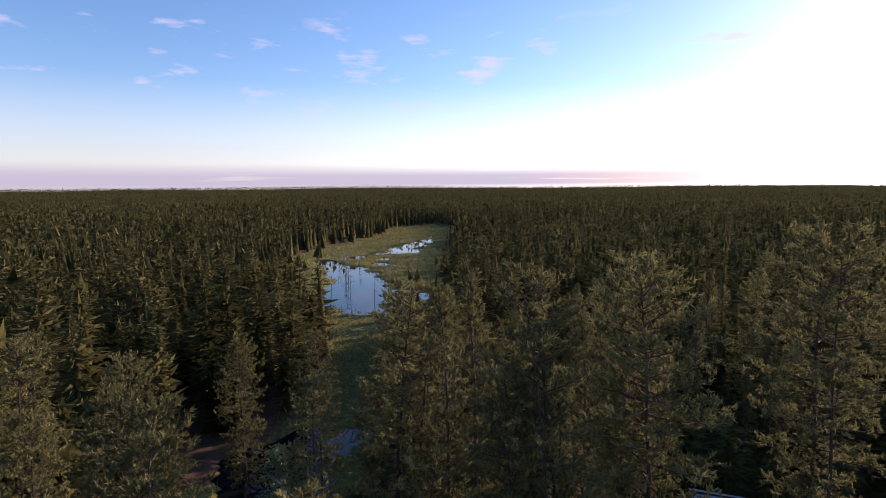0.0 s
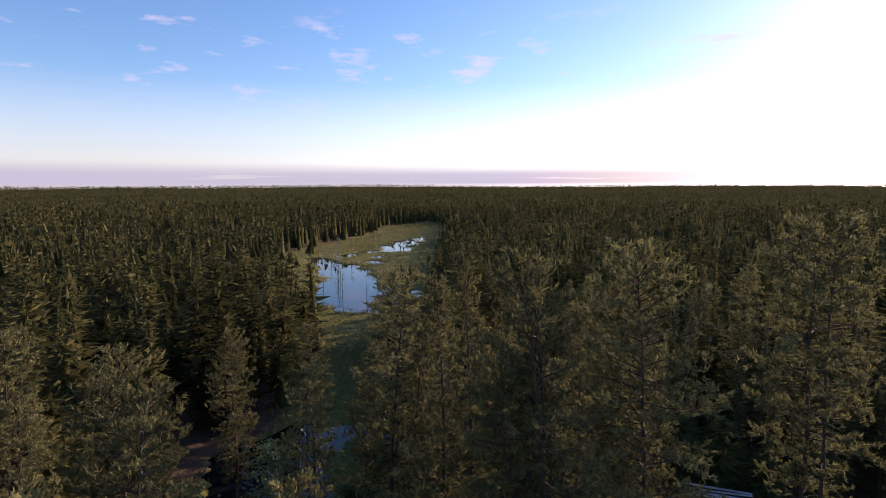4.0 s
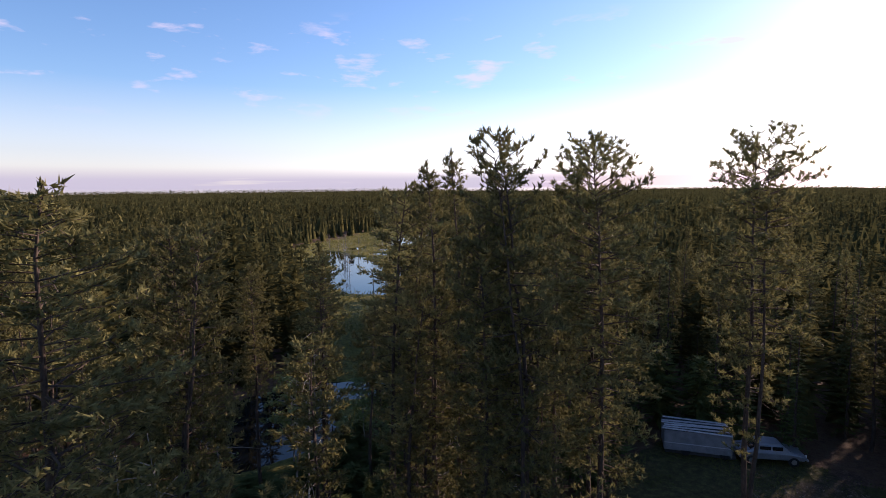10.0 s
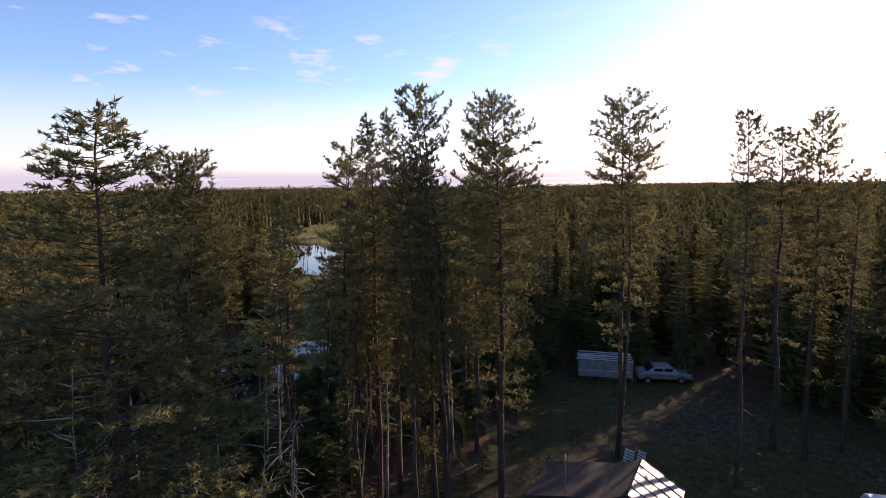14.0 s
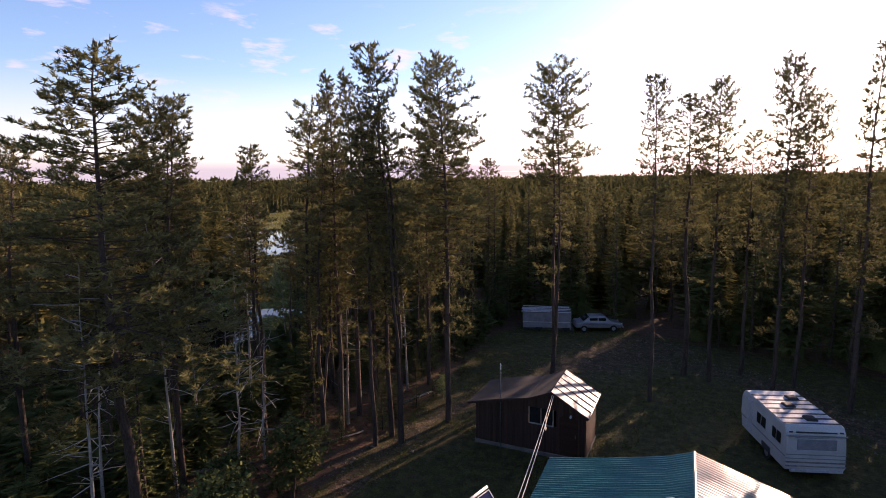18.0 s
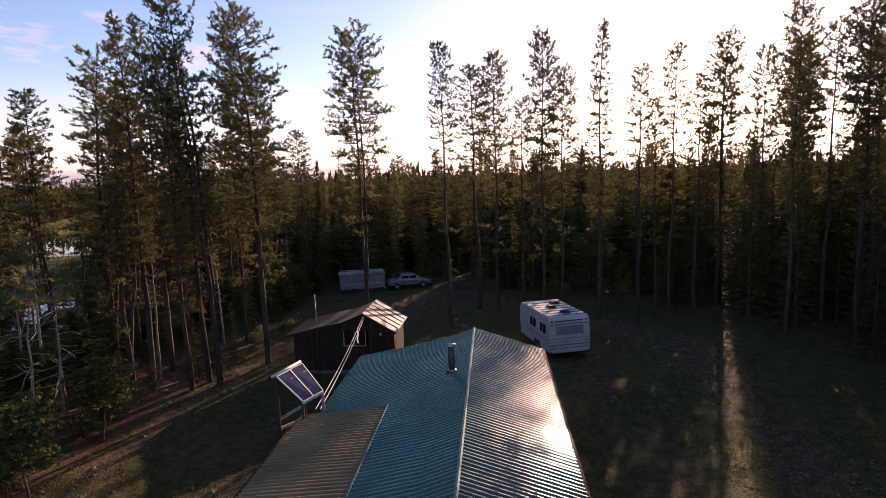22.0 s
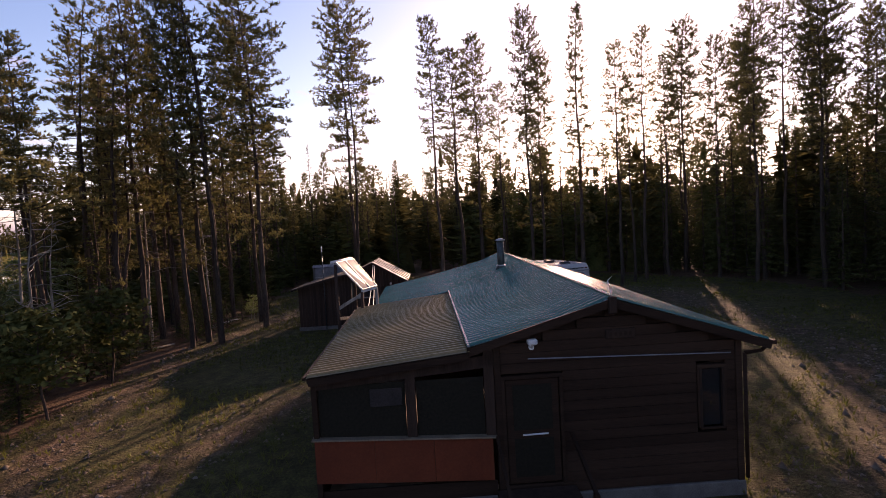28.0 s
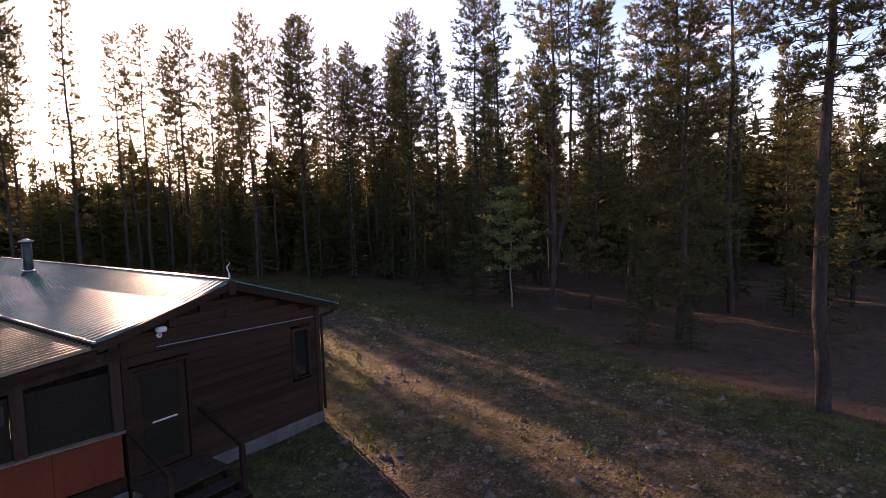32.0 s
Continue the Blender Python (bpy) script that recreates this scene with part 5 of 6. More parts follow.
cab("porch_footing", box(B(), -5.82, -2.56, Y_WALL - 0.04, Y_WALL + 0.02, -0.12, 0.34, 0.02), M["rock"], "low concrete footing under the porch")

# stove pipe
PX, PY = -1.0, 1.25
pipe = cab("stove_pipe", rod(B(), (PX, PY, 3.50), (PX, PY, 4.60), 0.125, n=16), M["dark_steel"], "dark steel stove pipe")
part("rain_cap", rod(rod(B(), (PX, PY, 4.62), (PX, PY, 4.65), 0.185, n=18), (PX, PY, 4.65), (PX, PY, 4.71), 0.185, 0.03, n=18), M["steel"], pipe)
part("pipe_flashing", rod(B(), (PX, PY, 3.58), (PX, PY, 3.76), 0.24, 0.135, n=16), M["dark_steel"], pipe)
part("storm_collar", rod(B(), (PX, PY, 3.74), (PX, PY, 3.78), 0.17, 0.14, n=16), M["steel"], pipe)

# finial, plaque, downspout
bm = rod(B(), (-0.36, Y_NEAR + 0.05, 3.9), (-0.36, Y_NEAR + 0.05, 4.06), 0.02)
rod(bm, (-0.36, Y_NEAR + 0.05, 4.06), (-0.42, Y_NEAR + 0.03, 4.20), 0.014)
rod(bm, (-0.42, Y_NEAR + 0.03, 4.20), (-0.35, Y_NEAR + 0.0, 4.28), 0.012, 0.004)
fin = cab("finial", bm, M["white_trim"], "small pale roof ornament")
part("mount", box(B(), -0.43, -0.29, Y_NEAR - 0.06, Y_NEAR + 0.02, 3.62, 3.92, 0.01), M["shed_board"], fin)
plaque = cab("plaque", box(B(), -0.45, 0.10, Y_WALL - 0.05, Y_WALL - 0.004, 3.12, 3.30, 0.01), M["shed_board"], "weathered wooden name board")
for i in range(5):
    part("letter_bar", box(B(), -0.38 + i * 0.09, -0.33 + i * 0.09, Y_WALL - 0.056, Y_WALL - 0.049, 3.17, 3.25), M["siding"], plaque)
bm = rod(B(), (2.55, Y_NEAR + 0.1, 2.86), (2.42, Y_NEAR + 0.12, 2.74), 0.035)
rod(bm, (2.42, Y_NEAR + 0.12, 2.74), (2.12, Y_WALL - 0.05, 2.70), 0.035)
rod(bm, (2.12, Y_WALL - 0.05, 2.70), (2.12, Y_WALL - 0.05, 0.35), 0.035)
cab("downspout", bm, M["siding"], "downspout at the cabin corner")

lamp = tagged(empty("wall_lamp", pose(-1.82, Y_WALL - 0.02, 3.16)), "small white flood lamp under the gable", "lamp")
part("lamp_base", rod(B(), (0, 0.02, -0.10), (0, -0.04, -0.10), 0.05), M["white_trim"], lamp)
part("lamp_arm", rod(B(), (0, -0.03, -0.10), (0, -0.10, -0.01), 0.02), M["white_trim"], lamp)
part("lamp_head", box(B(), -0.09, 0.09, -0.18, -0.04, -0.03, 0.07, 0.02), M["white_trim"], lamp)

steps = tagged(empty("porch_steps", pose(-1.85, -8.0, 0)), "worn wooden steps with handrails before the cabin door", "steps")
part("landing", box(B(), -0.72, 0.72, -0.95, -0.06, 0.43, 0.48, 0.01), M["shed_board"], steps)
for i in range(2):
    part("tread", box(B(), -0.70, 0.70, -1.30 - i * 0.30, -1.00 - i * 0.30, 0.27 - i * 0.16, 0.31 - i * 0.16, 0.01), M["shed_board"], steps)
for x in (-0.68, 0.68):
    part("stringer", beam(B(), (x, -0.5, 0.40), (x, -1.62, 0.03), 0.045, 0.2), M["siding"], steps)
    part("stair_post", box(B(), x - 0.045, x + 0.045, -1.48, -1.39, 0.0, 1.02, 0.006), M["siding"], steps)
    part("landing_leg", box(B(), x - 0.045, x + 0.045, -0.90, -0.81, 0.0, 0.43, 0.006), M["siding"], steps)
    part("handrail", beam(B(), (x, -0.05, 1.45), (x, -1.46, 1.0), 0.05, 0.08), M["siding"], steps)

# the cabin stands a little askew
askew = Matrix.Translation((-0.36, 5.9, 0)) @ Matrix.Rotation(radians(1.4), 4, "Z") @ Matrix.Translation((0.36, -5.9, 0))
for ob in (cabin, lamp, steps):
    ob.matrix_basis = askew @ ob.matrix_basis

# ---------------------------------------------------------------- solar panels on a post frame
TL, TR, BR_, BL_ = Vector((-6.25, -1.10, 4.32)), Vector((-5.90, 0.18, 4.32)), Vector((-5.17, 0.03, 3.42)), Vector((-5.52, -1.25 + 0.35, 3.42))
array = tagged(empty("solar_array", pose(-5.9, -0.5, 0)), "two tilted solar panels on a tall wooden post frame", "solar panel")
sa = array.matrix_basis.inverted()
up_n = (TR - TL).cross(BL_ - TL).normalized()
if up_n.z < 0:
    up_n = -up_n
for i in range(2):
    a, b = TL.lerp(TR, i / 2 + 0.008), TL.lerp(TR, (i + 1) / 2 - 0.008)
    c, d = BL_.lerp(BR_, (i + 1) / 2 - 0.008), BL_.lerp(BR_, i / 2 + 0.008)
    bm = B()
    lo = [bm.verts.new(p) for p in (a, b, c, d)]
    hi = [bm.verts.new(p + up_n * 0.035) for p in (a, b, c, d)]
    bm.faces.new(hi)
    bm.faces.new(lo[::-1])
    for k in range(4):
        bm.faces.new((lo[k], lo[(k + 1) % 4], hi[(k + 1) % 4], hi[k]))
    bmesh.ops.recalc_face_normals(bm, faces=bm.faces)
    mod = part("solar_module", bm, M["cell"], array, "dark blue solar module in a pale frame", sa)
    for p, q in ((a, b), (b, c), (c, d), (d, a)):
        part("module_frame", beam(B(), p + up_n * 0.025, q + up_n * 0.025, 0.026, 0.045, up=up_n), M["white_trim"], mod)
    for k in range(1, 4):
        p, q = a.lerp(d, k / 4), b.lerp(c, k / 4)
        part("cell_line", beam(B(), p + up_n * 0.037, q + up_n * 0.037, 0.006, 0.003, up=up_n), M["steel"], mod)
part("top_rail", rod(B(), TL + Vector((-0.10, -0.06, 0.03)), TR + Vector((-0.06, 0.06, 0.05)), 0.045), M["white_trim"], array, "", sa)
part("bottom_rail", beam(B(), BL_ + Vector((0, 0, -0.05)), BR_ + Vector((0, 0, -0.05)), 0.05, 0.07), M["white_trim"], array, "", sa)
for p, m in ((TL, "shed_board"), (TR, "shed_board"), (BL_, "shed_board"), (BR_, "deadwood")):
    part("post", rod(B(), (p.x, p.y, -0.1), (p.x, p.y, p.z - 0.05), 0.05), M[m], array, "", sa)
part("brace", beam(B(), (TL.x, TL.y, 2.6), (TR.x, TR.y, 2.4), 0.05, 0.09), M["deadwood"], array, "", sa)
part("brace", beam(B(), (TL.x, TL.y, 2.9), (BL_.x, BL_.y, 3.3), 0.05, 0.09), M["deadwood"], array, "", sa)

# ---------------------------------------------------------------- shed
shed = tagged(empty("shed", pose(-7.8, 12.2, 0)), "dark weathered board shed with mismatched roof slopes", "shed")
sh = shed.matrix_basis.inverted()
S_EAST = [(-6.55, 3.45), (-4.78, 2.42)]
S_WEST = [(-6.55, 3.45), (-7.7, 2.98), (-9.2, 2.68), (-10.85, 2.26)]
SY0, SY1 = 10.45, 13.75
part("roof_deck", slab(drop(S_EAST, 0.02), SY0 + 0.03, SY1 - 0.03, 0.07), M["shed_board"], shed, "", sh)
part("felt_roof", slab(S_WEST, SY0, SY1, 0.07), M["roof_felt"], shed, "dark roll-roofing slope, coloured darker still for lack of sun", sh)
part("fascia", beam(B(), (-6.6, SY0 - 0.02, 3.36), (-7.7, SY0 - 0.02, 2.92), 0.03, 0.12), M["shed_board"], shed, "", sh)
part("fascia", beam(B(), (-7.7, SY0 - 0.02, 2.92), (-10.85, SY0 - 0.02, 2.21), 0.03, 0.10), M["shed_board"], shed, "", sh)
part("fascia", beam(B(), (-6.5, SY0 - 0.02, 3.36), (-4.80, SY0 - 0.02, 2.37), 0.03, 0.12), M["shed_board"], shed, "", sh)
for i in range(5):
    for k in range(2):
        (xa, za), (xb, zb) = S_EAST
        ta, tb = k * 0.5, k * 0.5 + 0.515
        y0, y1 = SY0 + i * 0.66, SY0 + (i + 1) * 0.66 - 0.018
        o = 0.012 if k == 0 else 0.0
        prof = [(xa + (xb - xa) * ta, za + (zb - za) * ta + 0.018 + o), (xa + (xb - xa) * tb, za + (zb - za) * tb + 0.018 + o)]
        part("roof_sheet", slab(prof, y0, y1, 0.014), M["roof_tan"], shed, "weathered tan roof sheet" if i == k == 0 else "", sh)
    part("roof_batten", beam(B(), (xa, y1 + 0.01, za + 0.035), (xb, y1 + 0.01, zb + 0.035), 0.05, 0.03), M["shed_board"], shed, "", sh)


def shed_top(x):
    pts = sorted(S_WEST + S_EAST[1:])
    return float(np.interp(x, [p[0] for p in pts], [p[1] for p in pts])) - 0.09


SW = (-7.72, -6.52, 1.60, 2.42)          # window opening
x = -10.55
wallf = part("front_wall", box(B(), -10.55, -5.05, 10.84, 10.88, 0.25, 0.33), M["shed_board"], shed, "", sh)
while x < -5.05:
    x1 = min(x + 0.155, -5.0)
    top = shed_top((x + x1) / 2)
    if x1 > SW[0] and x < SW[1]:
        part("board", box(B(), x, x1 - 0.008, 10.75, 10.83, 0.22, SW[2] + float(rng.uniform(-0.004, 0.004))), M["shed_board"], wallf)
        part("board", box(B(), x, x1 - 0.008, 10.75, 10.83, SW[3], top), M["shed_board"], wallf)
    else:
        part("board", box(B(), x, x1 - 0.008, 10.75 + float(rng.uniform(0, 0.012)), 10.83, 0.22, top), M["shed_board"], wallf)
    x = x1
wallw = part("side_wall", box(B(), -10.50, -10.46, 10.9, 13.5, 0.25, 0.33), M["shed_board"], shed, "", sh)
y = 10.84
while y < 13.5:
    part("board", box(B(), -10.58, -10.50, y, y + 0.15, 0.22, 2.22), M["shed_board"], wallw)
    y += 0.158
part("side_wall", box(B(), -5.05, -4.97, 10.84, 13.5, 0.22, 2.46), M["shed_board"], shed, "", sh)
part("rear_wall", box(B(), -10.5, -5.0, 13.42, 13.5, 0.22, 2.26), M["shed_board"], shed, "", sh)
part("gable_wall", slab([(-10.4, 2.16), (-7.7, 2.86), (-6.55, 3.33), (-5.1, 2.46)], 13.43, 13.49, 0.4), M["shed_board"], shed, "", sh)
part("footing", box(B(), -10.62, -4.95, 10.72, 13.55, -0.12, 0.215, 0.02), M["rock"], shed, "pale footing", sh)
wf = part("window_frame", beam(B(), (SW[0], 10.75, SW[2]), (SW[1], 10.75, SW[2]), 0.06, 0.05), M["deadwood"], shed, "grey-framed shed window", sh)
for a, b in (((SW[0], 10.75, SW[2]), (SW[0], 10.75, SW[3])), ((SW[1], 10.75, SW[2]), (SW[1], 10.75, SW[3])), (((SW[0] + SW[1]) / 2, 10.75, SW[2]), ((SW[0] + SW[1]) / 2, 10.75, SW[3]))):
    part("frame_bar", beam(B(), a, b, 0.05, 0.045, up=(0, 1, 0)), M["lumber"], wf)
part("window_pane", box(B(), SW[0], SW[1], 10.79, 10.80, SW[2], SW[3]), M["glass"], wf)
sdoor = part("door", box(B(), -6.20, -5.32, 10.715, 10.748, 0.30, 2.16, 0.006), M["siding"], shed, "dark plank door", sh)
for x in (-6.24, -5.28):
    part("door_frame", box(B(), x - 0.035, x + 0.035, 10.71, 10.748, 0.26, 2.20, 0.004), M["shed_board"], sdoor)
part("handle", rod(B(), (-5.44, 10.70, 1.20), (-5.44, 10.70, 1.36), 0.014), M["steel"], sdoor)
part("wall_lamp", rod(B(), (-5.66, 10.60, 2.26), (-5.66, 10.75, 2.28), 0.05, n=12), M["white_trim"], shed, "small pale lamp over the shed door", sh)
for i, (w, dx) in enumerate(((0.56, 0.0), (0.42, 0.62))):
    pal = tagged(empty("pallet", pose(-8.15 + dx, 18.7 + 0.1 * i, ground_z(-8.1, 18.7) + 0.02, -16, 0, -24)), "pale slatted wooden pallet leaning against a pine", "pallet", "pallets behind the shed")
    for k in (-0.5, 0.42):
        part("stringer", box(B(), k * w, k * w + 0.06, 0.0, 0.09, 0.0, 1.25, 0.006), M["deadwood"], pal)
    for k in range(8):
        part("slat", box(B(), -w / 2 - 0.02, w / 2 + 0.02, -0.022, -0.002, 0.03 + k * 0.155, 0.03 + k * 0.155 + 0.10, 0.004), M["white_trim"], pal)
pole = tagged(empty("antenna_pole", pose(-9.15, 10.62, 0)), "thin antenna pole with a pale tip against the shed", "pole")
part("mast", rod(B(), (0, 0, -0.1), (0.0, 0, 4.15), 0.025, 0.02), M["dark_steel"], pole)
part("tip", rod(B(), (0, 0, 4.15), (0, 0, 4.45), 0.03), M["white_trim"], pole)

# twin ropes from the shed to the cabin, with a rag on one
for i, off in enumerate((0.0, 0.16)):
    cu = bpy.data.curves.new("rope", "CURVE")
    cu.dimensions, cu.bevel_depth, cu.bevel_resolution = "3D", 0.016, 1
    sp = cu.splines.new("POLY")
    sp.points.add(20)
    a, b = Vector((-6.50 + off * 0.4, 10.42, 3.32 - 0.05 * i)), Vector((-5.48 + off, 0.10, 2.74))
    for k in range(21):
        t = k / 20
        p = a.lerp(b, t)
        sp.points[k].co = (p.x, p.y, p.z - 0.35 * 4 * t * (1 - t) * 0.5, 1)
    cu.materials.append(M["rope"])
    tagged(new("rope", cu), "pale rope strung from the shed to the cabin", "rope", "ropes to the shed")
bm = B()
bmesh.ops.create_grid(bm, x_segments=6, y_segments=10, size=0.5)
for v in bm.verts:
    v.co = Vector((0.02 * math.sin(v.co.y * 9), v.co.x * 0.22 + 0.03 * math.sin(v.co.y * 6), v.co.y * 0.62 + 0.03 * math.sin(v.co.x * 8)))
rag = part("rag", bm, M["cloth"], None, "", pose(-6.32, 8.6, 2.74))
sol = rag.modifiers.new("thick", "SOLIDIFY")
sol.thickness = 0.012
tagged(rag, "pale cloth hanging from the rope", "cloth")

# ---------------------------------------------------------------- white travel trailer
def travel_trailer(at):
    root = tagged(empty("travel_trailer", at), "old white travel trailer with dark roof seams parked on the grass", "trailer")
    W2, L, Z0, Z1 = 1.24, 4.7, 0.42, 2.42
    bm = B()
    prof = [(-0.0, Z0 + 0.10), (0.0, Z0 + 0.95), (0.10, Z1 - 0.28), (0.30, Z1), (L - 0.30, Z1), (L - 0.05, Z1 - 0.30), (L, Z0 + 0.8), (L - 0.2, Z0), (0.12, Z0)]
    a = [bm.verts.new((-W2, y, z)) for y, z in prof]
    b = [bm.verts.new((W2, y, z)) for y, z in prof]
    bm.faces.new(a)
    bm.faces.new(b[::-1])
    for i in range(len(prof)):
        j = (i + 1) % len(prof)
        bm.faces.new((a[i], b[i], b[j], a[j]))
    bmesh.ops.recalc_face_normals(bm, faces=bm.faces)
    bmesh.ops.bevel(bm, geom=list(bm.edges), offset=0.035, segments=2, affect="EDGES")
    body = part("body", bm, M["trailer"], root)
    part("roof_coating", box(B(), -W2 + 0.05, W2 - 0.05, 0.36, L - 0.36, Z1 - 0.01, Z1 + 0.018, 0.008), M["trailer_roof"], root, "dirty white roof coating")
    for i, y in enumerate((0.50, 1.05, 1.55, 2.10, 2.65, 3.15, 3.70)):
        part("roof_seam", box(B(), -W2 + 0.05, W2 - 0.05, y - 0.07 - 0.03 * (i % 2), y + 0.06, Z1 + 0.014, Z1 + 0.028), M["dark_seam"], root)
    for x, y in ((0.15, 0.95), (-0.05, 2.45), (0.55, 3.4)):
        v = part("roof_vent", box(B(), x - 0.24, x + 0.24, y - 0.24, y + 0.24, Z1 + 0.015, Z1 + 0.10, 0.02), M["dark_seam"], root, "dark roof vent")
        part("vent_lid", box(B(), x - 0.20, x + 0.20, y - 0.20, y + 0.20, Z1 + 0.10, Z1 + 0.13, 0.01), M["rubber"], v)
    # grey colour holds the pane's pale reflection as well as the curtain
    win = part("rear_window", box(B(), -0.82, 0.82, -0.02, 0.03, 1.42, 1.92, 0.02), M["canvas"], root, "wide rear window, grey panel for its pale reflection and drawn curtain")
    part("window_frame", box(B(), -0.88, 0.88, -0.012, 0.02, 1.36, 1.42, 0.005), M["trailer_roof"], win)
    part("window_frame", box(B(), -0.88, 0.88, -0.012, 0.06, 1.92, 1.97, 0.005), M["trailer_roof"], win)
    for z in (1.20, 1.02, 2.05):
        part("trim_strip", box(B(), -W2 - 0.012, W2 + 0.012, -0.018, 0.02 if z < 1.5 else 0.08, z - 0.02, z + 0.02, 0.004), M["canvas"], root)
    for z in (0.66, 0.84):
        part("trim_strip", box(B(), -W2 - 0.010, W2 + 0.010, -0.016, 0.02, z - 0.035, z + 0.035, 0.004), M["deadwood"], root)
    part("tail_bar", box(B(), -0.85, 0.85, 0.06, 0.12, 2.17, 2.22, 0.004), M["dark_seam"], root)
    for s in (-1, 1):
        part("tail_lamp", box(B(), s * 1.05 - 0.08, s * 1.05 + 0.08, 0.10, 0.16, 2.16, 2.22, 0.006), M["porch_red"], root)
        part("side_strip", box(B(), s * W2 - 0.012, s * W2 + 0.012, 0.10, L - 0.1, 1.02, 1.08, 0.003), M["canvas"], root)
        for y0, y1, z0, z1 in ((0.55, 1.35, 1.40, 1.92), (2.0, 2.9, 1.40, 1.92)):
            w = part("side_window", box(B(), s * W2 - 0.015, s * W2 + 0.015, y0, y1, z0, z1, 0.01), M["glass"], root, "dark side window")
            part("window_frame", box(B(), s * W2 - 0.022, s * W2 + 0.022, y0 - 0.04, y1 + 0.04, z0 - 0.05, z0, 0.004), M["trailer_roof"], w)
            part("window_frame", box(B(), s * W2 - 0.022, s * W2 + 0.022, (y0 + y1) / 2 - 0.015, (y0 + y1) / 2 + 0.015, z0, z1, 0.003), M["trailer_roof"], w)
        wheel = part("wheel", rod(B(), (s * 0.98, 1.85, 0.33), (s * 1.20, 1.85, 0.33), 0.33, n=20), M["rubber"], root, "black tyre")
        part("rim", rod(B(), (s * 1.205, 1.85, 0.33), (s * 1.215, 1.85, 0.33), 0.18, n=16), M["steel"], wheel)
        part("wheel_arch", box(B(), s * W2 - 0.02, s * W2 + 0.02, 1.42, 2.28, 0.43, 0.74, 0.01), M["dark_seam"], root)
    dr = part("door", box(B(), -W2 - 0.02, -W2 + 0.01, 3.35, 3.98, 0.58, 2.22, 0.01), M["trailer_roof"], root, "pale entry door")
    part("handle", box(B(), -W2 - 0.05, -W2 - 0.02, 3.42, 3.48, 1.35, 1.42, 0.004), M["steel"], dr)
    part("bumper", box(B(), -1.1, 1.1, -0.10, -0.02, 0.42, 0.54, 0.01), M["trailer_roof"], root)
    part("tow_bar", beam(B(), (0, L - 0.3, 0.46), (0, L + 0.95, 0.46), 0.09, 0.12), M["dark_steel"], root)
    part("jack", rod(B(), (0, L + 0.7, 0.0), (0, L + 0.7, 0.7), 0.035), M["dark_steel"], root)
    return root


travel_trailer(pose(4.58, 13.42, ground_z(4.6, 14.5), 0, 0, 18.8))

# ---------------------------------------------------------------- old camper and car at the wood's edge
camper = tagged(empty("camper", pose(-12.6, 33.6, ground_z(-12.6, 33), 0, 0, 17)), "old grey box camper with patched roof under the pines", "camper")
part("body", box(B(), -2.3, 1.9, -1.05, 1.05, 0.30, 1.70, 0.05), M["canvas"], camper)
part("roof_felt", box(B(), -2.32, 1.92, -1.08, 1.08, 1.70, 1.73, 0.008), M["dark_seam"], camper, "black roof felt")
for i in range(6):
    part("roof_plank", box(B(), -2.40 + 0.05 * (i % 3), 1.95 - 0.07 * (i % 2), -1.12 + i * 0.37, -1.12 + i * 0.37 + 0.19, 1.735 + 0.035 * (i % 3), 1.775 + 0.035 * (i % 3), 0.01, Matrix.Rotation(0.03 * ((i * 7) % 5 - 2), 4, "Z")), M["trailer_roof"], camper, "pale weathered roof plank" if i == 0 else "")
# flat dark slab stands for the shade inside the open end
part("end_opening", box(B(), 1.905, 1.93, -0.75, 0.75, 0.45, 1.55, 0.005), M["dark_seam"], camper, "dark panel standing for the unlit opening in the end")
part("corner_post", box(B(), 1.86, 1.95, -1.09, -1.0, 0.2, 1.9, 0.01), M["deadwood"], camper)
part("trim_strip", box(B(), -2.31, 1.91, -1.065, -1.04, 0.80, 0.85, 0.004), M["trailer_roof"], camper)
part("skirt", box(B(), -2.2, 2.2, -0.95, 0.95, 0.06, 0.31), M["dark_seam"], camper)
for x in (-0.9, 1.5):
    for s in (-1, 1):
        part("wheel", rod(B(), (x, s * 0.8, 0.30), (x, s * 1.04, 0.30), 0.30, n=18), M["rubber"], camper, "black tyre")


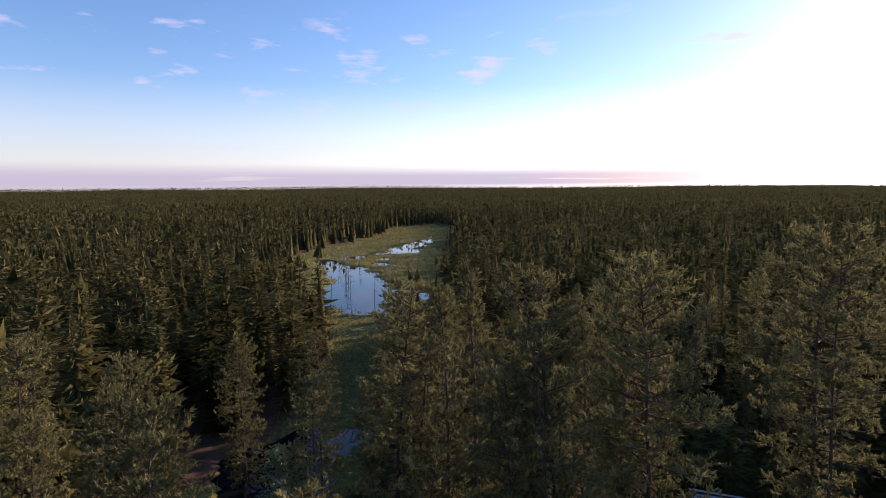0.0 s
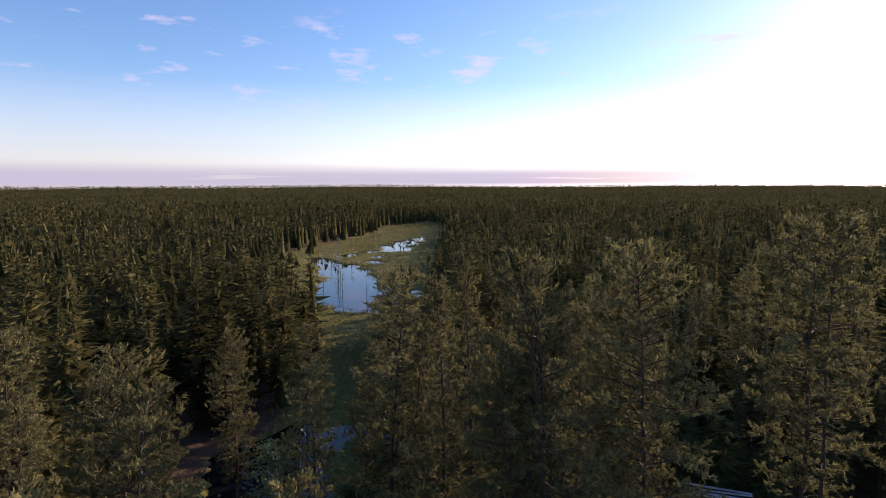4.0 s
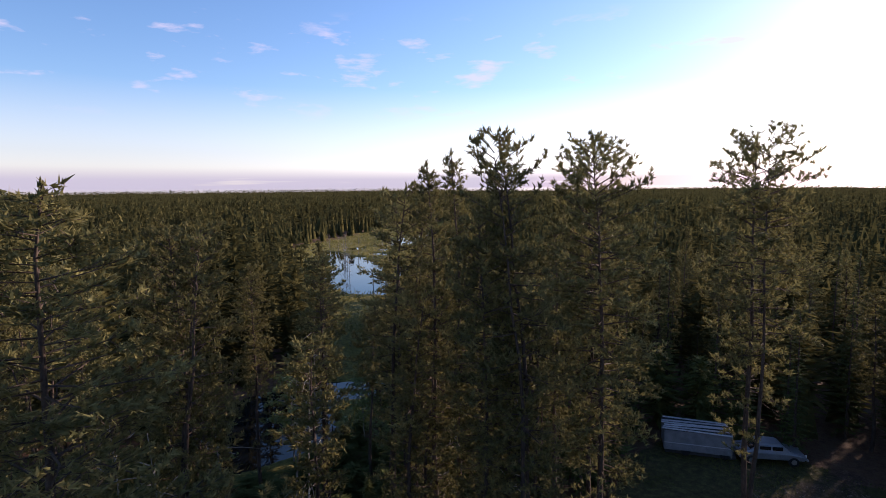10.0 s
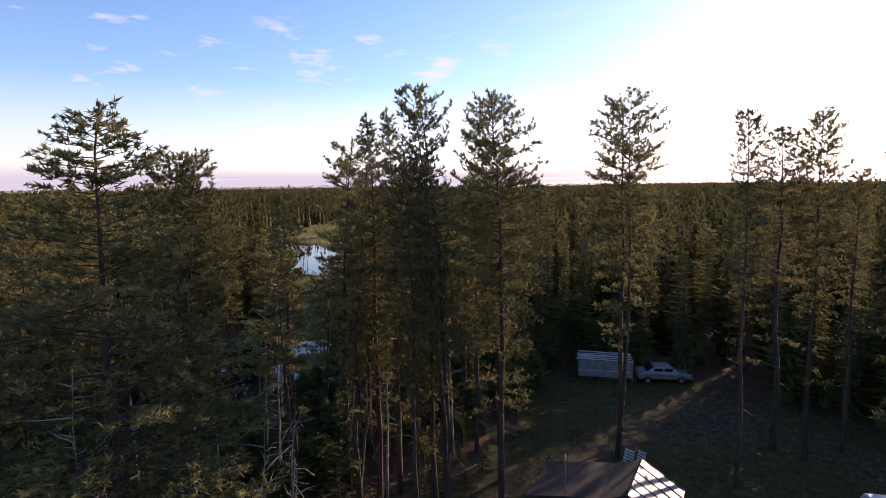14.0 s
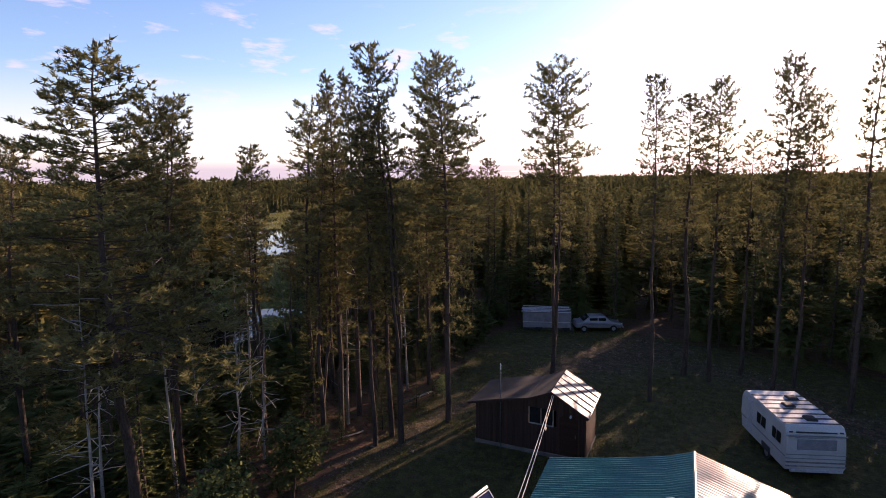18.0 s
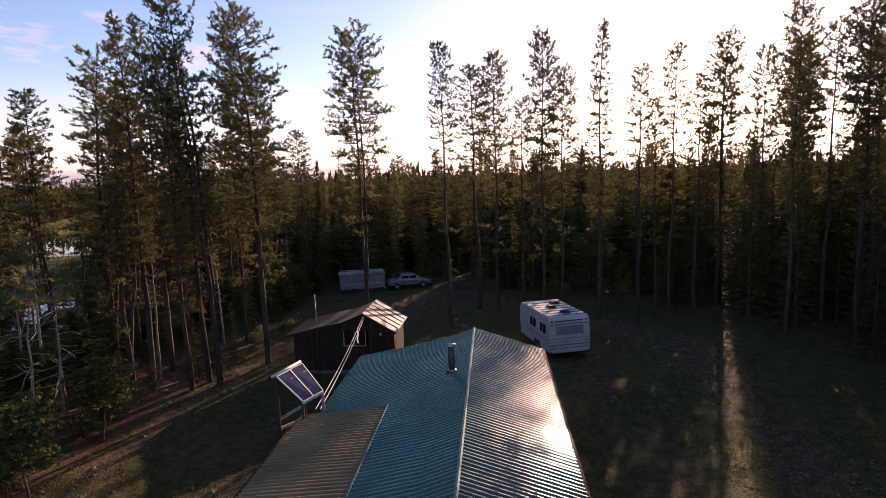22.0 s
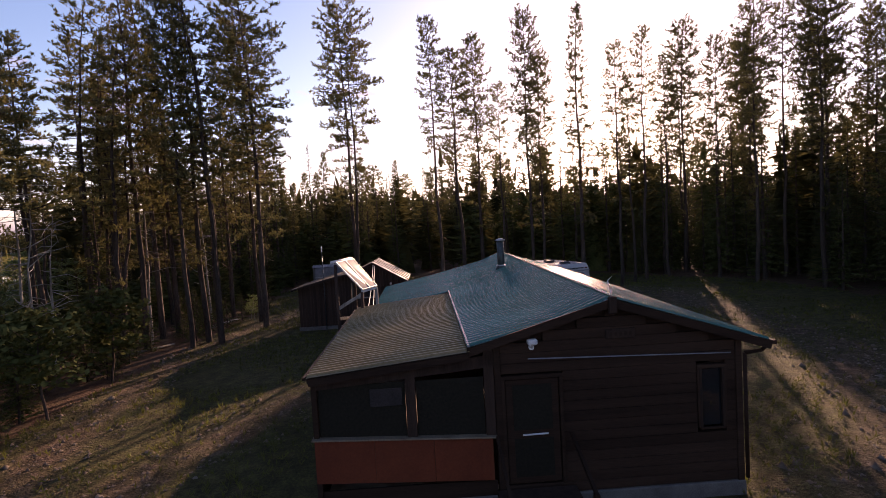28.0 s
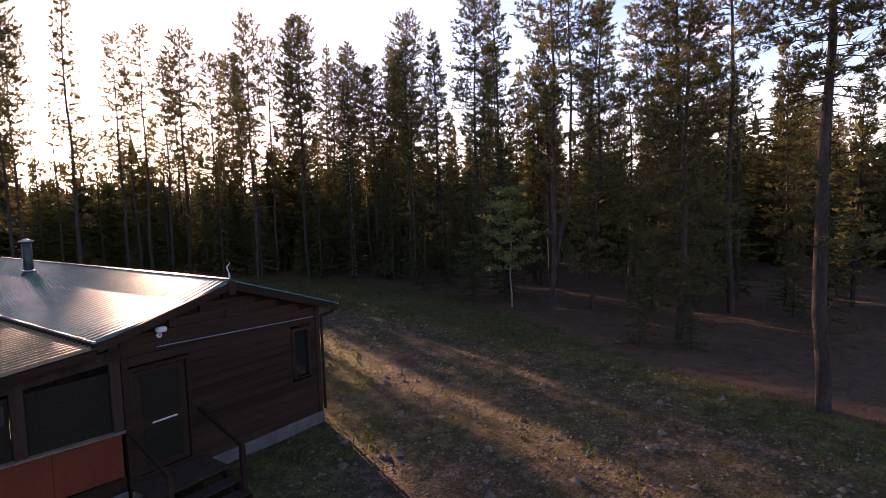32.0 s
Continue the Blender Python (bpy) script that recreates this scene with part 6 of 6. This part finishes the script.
def old_car(at):
    root = tagged(empty("car", at), "old silver-grey car parked beside the camper", "car")
    bm = B()
    prof = [(-2.05, 0.35), (-2.1, 0.72), (-1.2, 0.86), (-0.65, 1.36), (0.75, 1.38), (1.35, 0.94), (2.0, 0.86), (2.08, 0.40)]
    rows = []
    for s, inset in ((-0.82, 0.0), (0.82, 0.0)):
        rows.append([bm.verts.new((x, s * (0.80 if z > 1.2 else 1.0), z)) for x, z in prof])
    bm.faces.new(rows[0])
    bm.faces.new(rows[1][::-1])
    for i in range(len(prof)):
        j = (i + 1) % len(prof)
        bm.faces.new((rows[0][i], rows[1][i], rows[1][j], rows[0][j]))
    bmesh.ops.recalc_face_normals(bm, faces=bm.faces)
    bmesh.ops.bevel(bm, geom=list(bm.edges), offset=0.09, segments=3, affect="EDGES")
    part("body", bm, M["car_paint"], root)
    for s in (-1, 1):
        for x0, x1 in ((-0.62, 0.02), (0.10, 0.80)):
            part("side_window", box(B(), x0, x1, s * 0.76 - 0.02, s * 0.76 + 0.02, 0.98, 1.26, 0.01, Matrix.Rotation(0, 4, "X")), M["glass"], root, "dark side window")
        for x in (-1.3, 1.3):
            w = part("wheel", rod(B(), (x, s * 0.62, 0.31), (x, s * 0.84, 0.31), 0.31, n=18), M["rubber"], root, "black tyre")
            part("rim", rod(B(), (x, s * 0.845, 0.31), (x, s * 0.855, 0.31), 0.17, n=14), M["steel"], w)
        part("headlight", rod(B(), (-2.12, s * 0.58, 0.66), (-2.06, s * 0.58, 0.66), 0.09, n=14), M["white_trim"], root, "round headlight")
    part("windscreen", box(B(), -0.35, 0.35, -0.66, 0.66, -0.012, 0.012, 0.004, pose(-0.93, 0, 1.13, 0, -42, 0)), M["glass"], root, "dark windscreen")
    part("rear_window", box(B(), -0.32, 0.32, -0.64, 0.64, -0.012, 0.012, 0.004, pose(1.07, 0, 1.18, 0, 36, 0)), M["glass"], root, "dark rear window")
    part("bumper", box(B(), -2.2, -2.08, -0.8, 0.8, 0.38, 0.52, 0.02), M["steel"], root)
    return root


old_car(pose(-8.5, 34.7, ground_z(-8.5, 34.7), 0, 0, 205))

# fallen logs, stumps and dead leaning stems
for x0, y0, x1, y1, rad in ((-21.5, 2.4, -19.6, 4.4, 0.10), (-24.0, -0.4, -22.4, 1.4, 0.08), (-17.8, 7.0, -16.6, 9.4, 0.07), (-16.4, 13.6, -15.6, 15.8, 0.09), (22.0, 2.0, 24.5, 3.0, 0.07)):
    bm = rod(B(), (x0, y0, ground_z(x0, y0) + rad * 0.8), (x1, y1, ground_z(x1, y1) + rad * 0.8), rad, rad * 0.7, n=10)
    tagged(part("fallen_log", bm, M["deadwood"]), "pale barkless log lying on the forest floor", "log", "fallen logs")
for x, y, h, lean_x in ((-21.6, -1.6, 8.5, 0.8), (-23.5, 4.6, 10.0, -0.6), (-19.4, 4.9, 6.5, 0.5), (-25.8, 9.5, 11.0, 0.4), (-17.2, 15.4, 9.0, -0.4), (20.5, -1.5, 9.0, 0.4), (23.0, 12.5, 12.0, -0.5), (-27.5, 12.2, 12.5, 0.3), (-19.0, -3.5, 11.0, 0.6), (-20.2, 0.6, 12.0, -0.5), (-22.0, 6.8, 12.0, 0.4), (-18.4, 2.4, 8.0, 0.7), (-24.6, 1.5, 12.5, -0.3), (-17.9, 9.9, 9.5, 0.3), (-95, 84, 7.5, 0.3), (-104, 94, 6.5, -0.3), (-88, 78, 7.0, 0.2), (-112, 101, 8.0, -0.2), (-121, 108, 7.0, 0.3), (-84, 86, 6.0, 0.2), (-99, 102, 6.5, -0.2), (-77, 73, 8.0, 0.3), (-129, 119, 7.5, 0.2), (-108, 92, 8.5, -0.3), (-117, 112, 6.0, 0.2), (-91, 95, 6.5, 0.2), (-137, 150, 7.0, 0.2), (-128, 136, 6.0, -0.2)):
    r = np.random.default_rng(abs(int(x * 10)) + 999)
    zz = np.linspace(-0.2, h, 8)
    P = np.column_stack([lean_x * (zz / h) ** 2 + r.normal(0, 0.03, 8), r.normal(0, 0.03, 8), zz])
    paths, radii = [P], [np.maximum(0.085 * (1 - zz.clip(0) / h), 0.012)]
    for i in range(34):
        z = r.uniform(0.22, 0.97) * h
        a, L = r.uniform(0, 6.28), r.uniform(0.3, 1.5)
        s = np.array([np.interp(z, zz, P[:, 0]), np.interp(z, zz, P[:, 1]), z])
        d = np.array([np.cos(a), np.sin(a), r.normal(0.1, 0.3)])
        paths.append(np.array([s, s + d * L * 0.6, s + d * L + [0, 0, r.normal(0, 0.15)]]))
        radii.append(np.array([0.022, 0.014, 0.005]))
    V, F = tubes(paths, radii, 5)
    tagged(link_mesh("dead_tree", tri_mesh("dead_tree", V, F, True), M["deadwood"], None, "", pose(x, y, ground_z(x, y))), "bare grey standing dead tree with broken twigs", "tree", "dead trees")
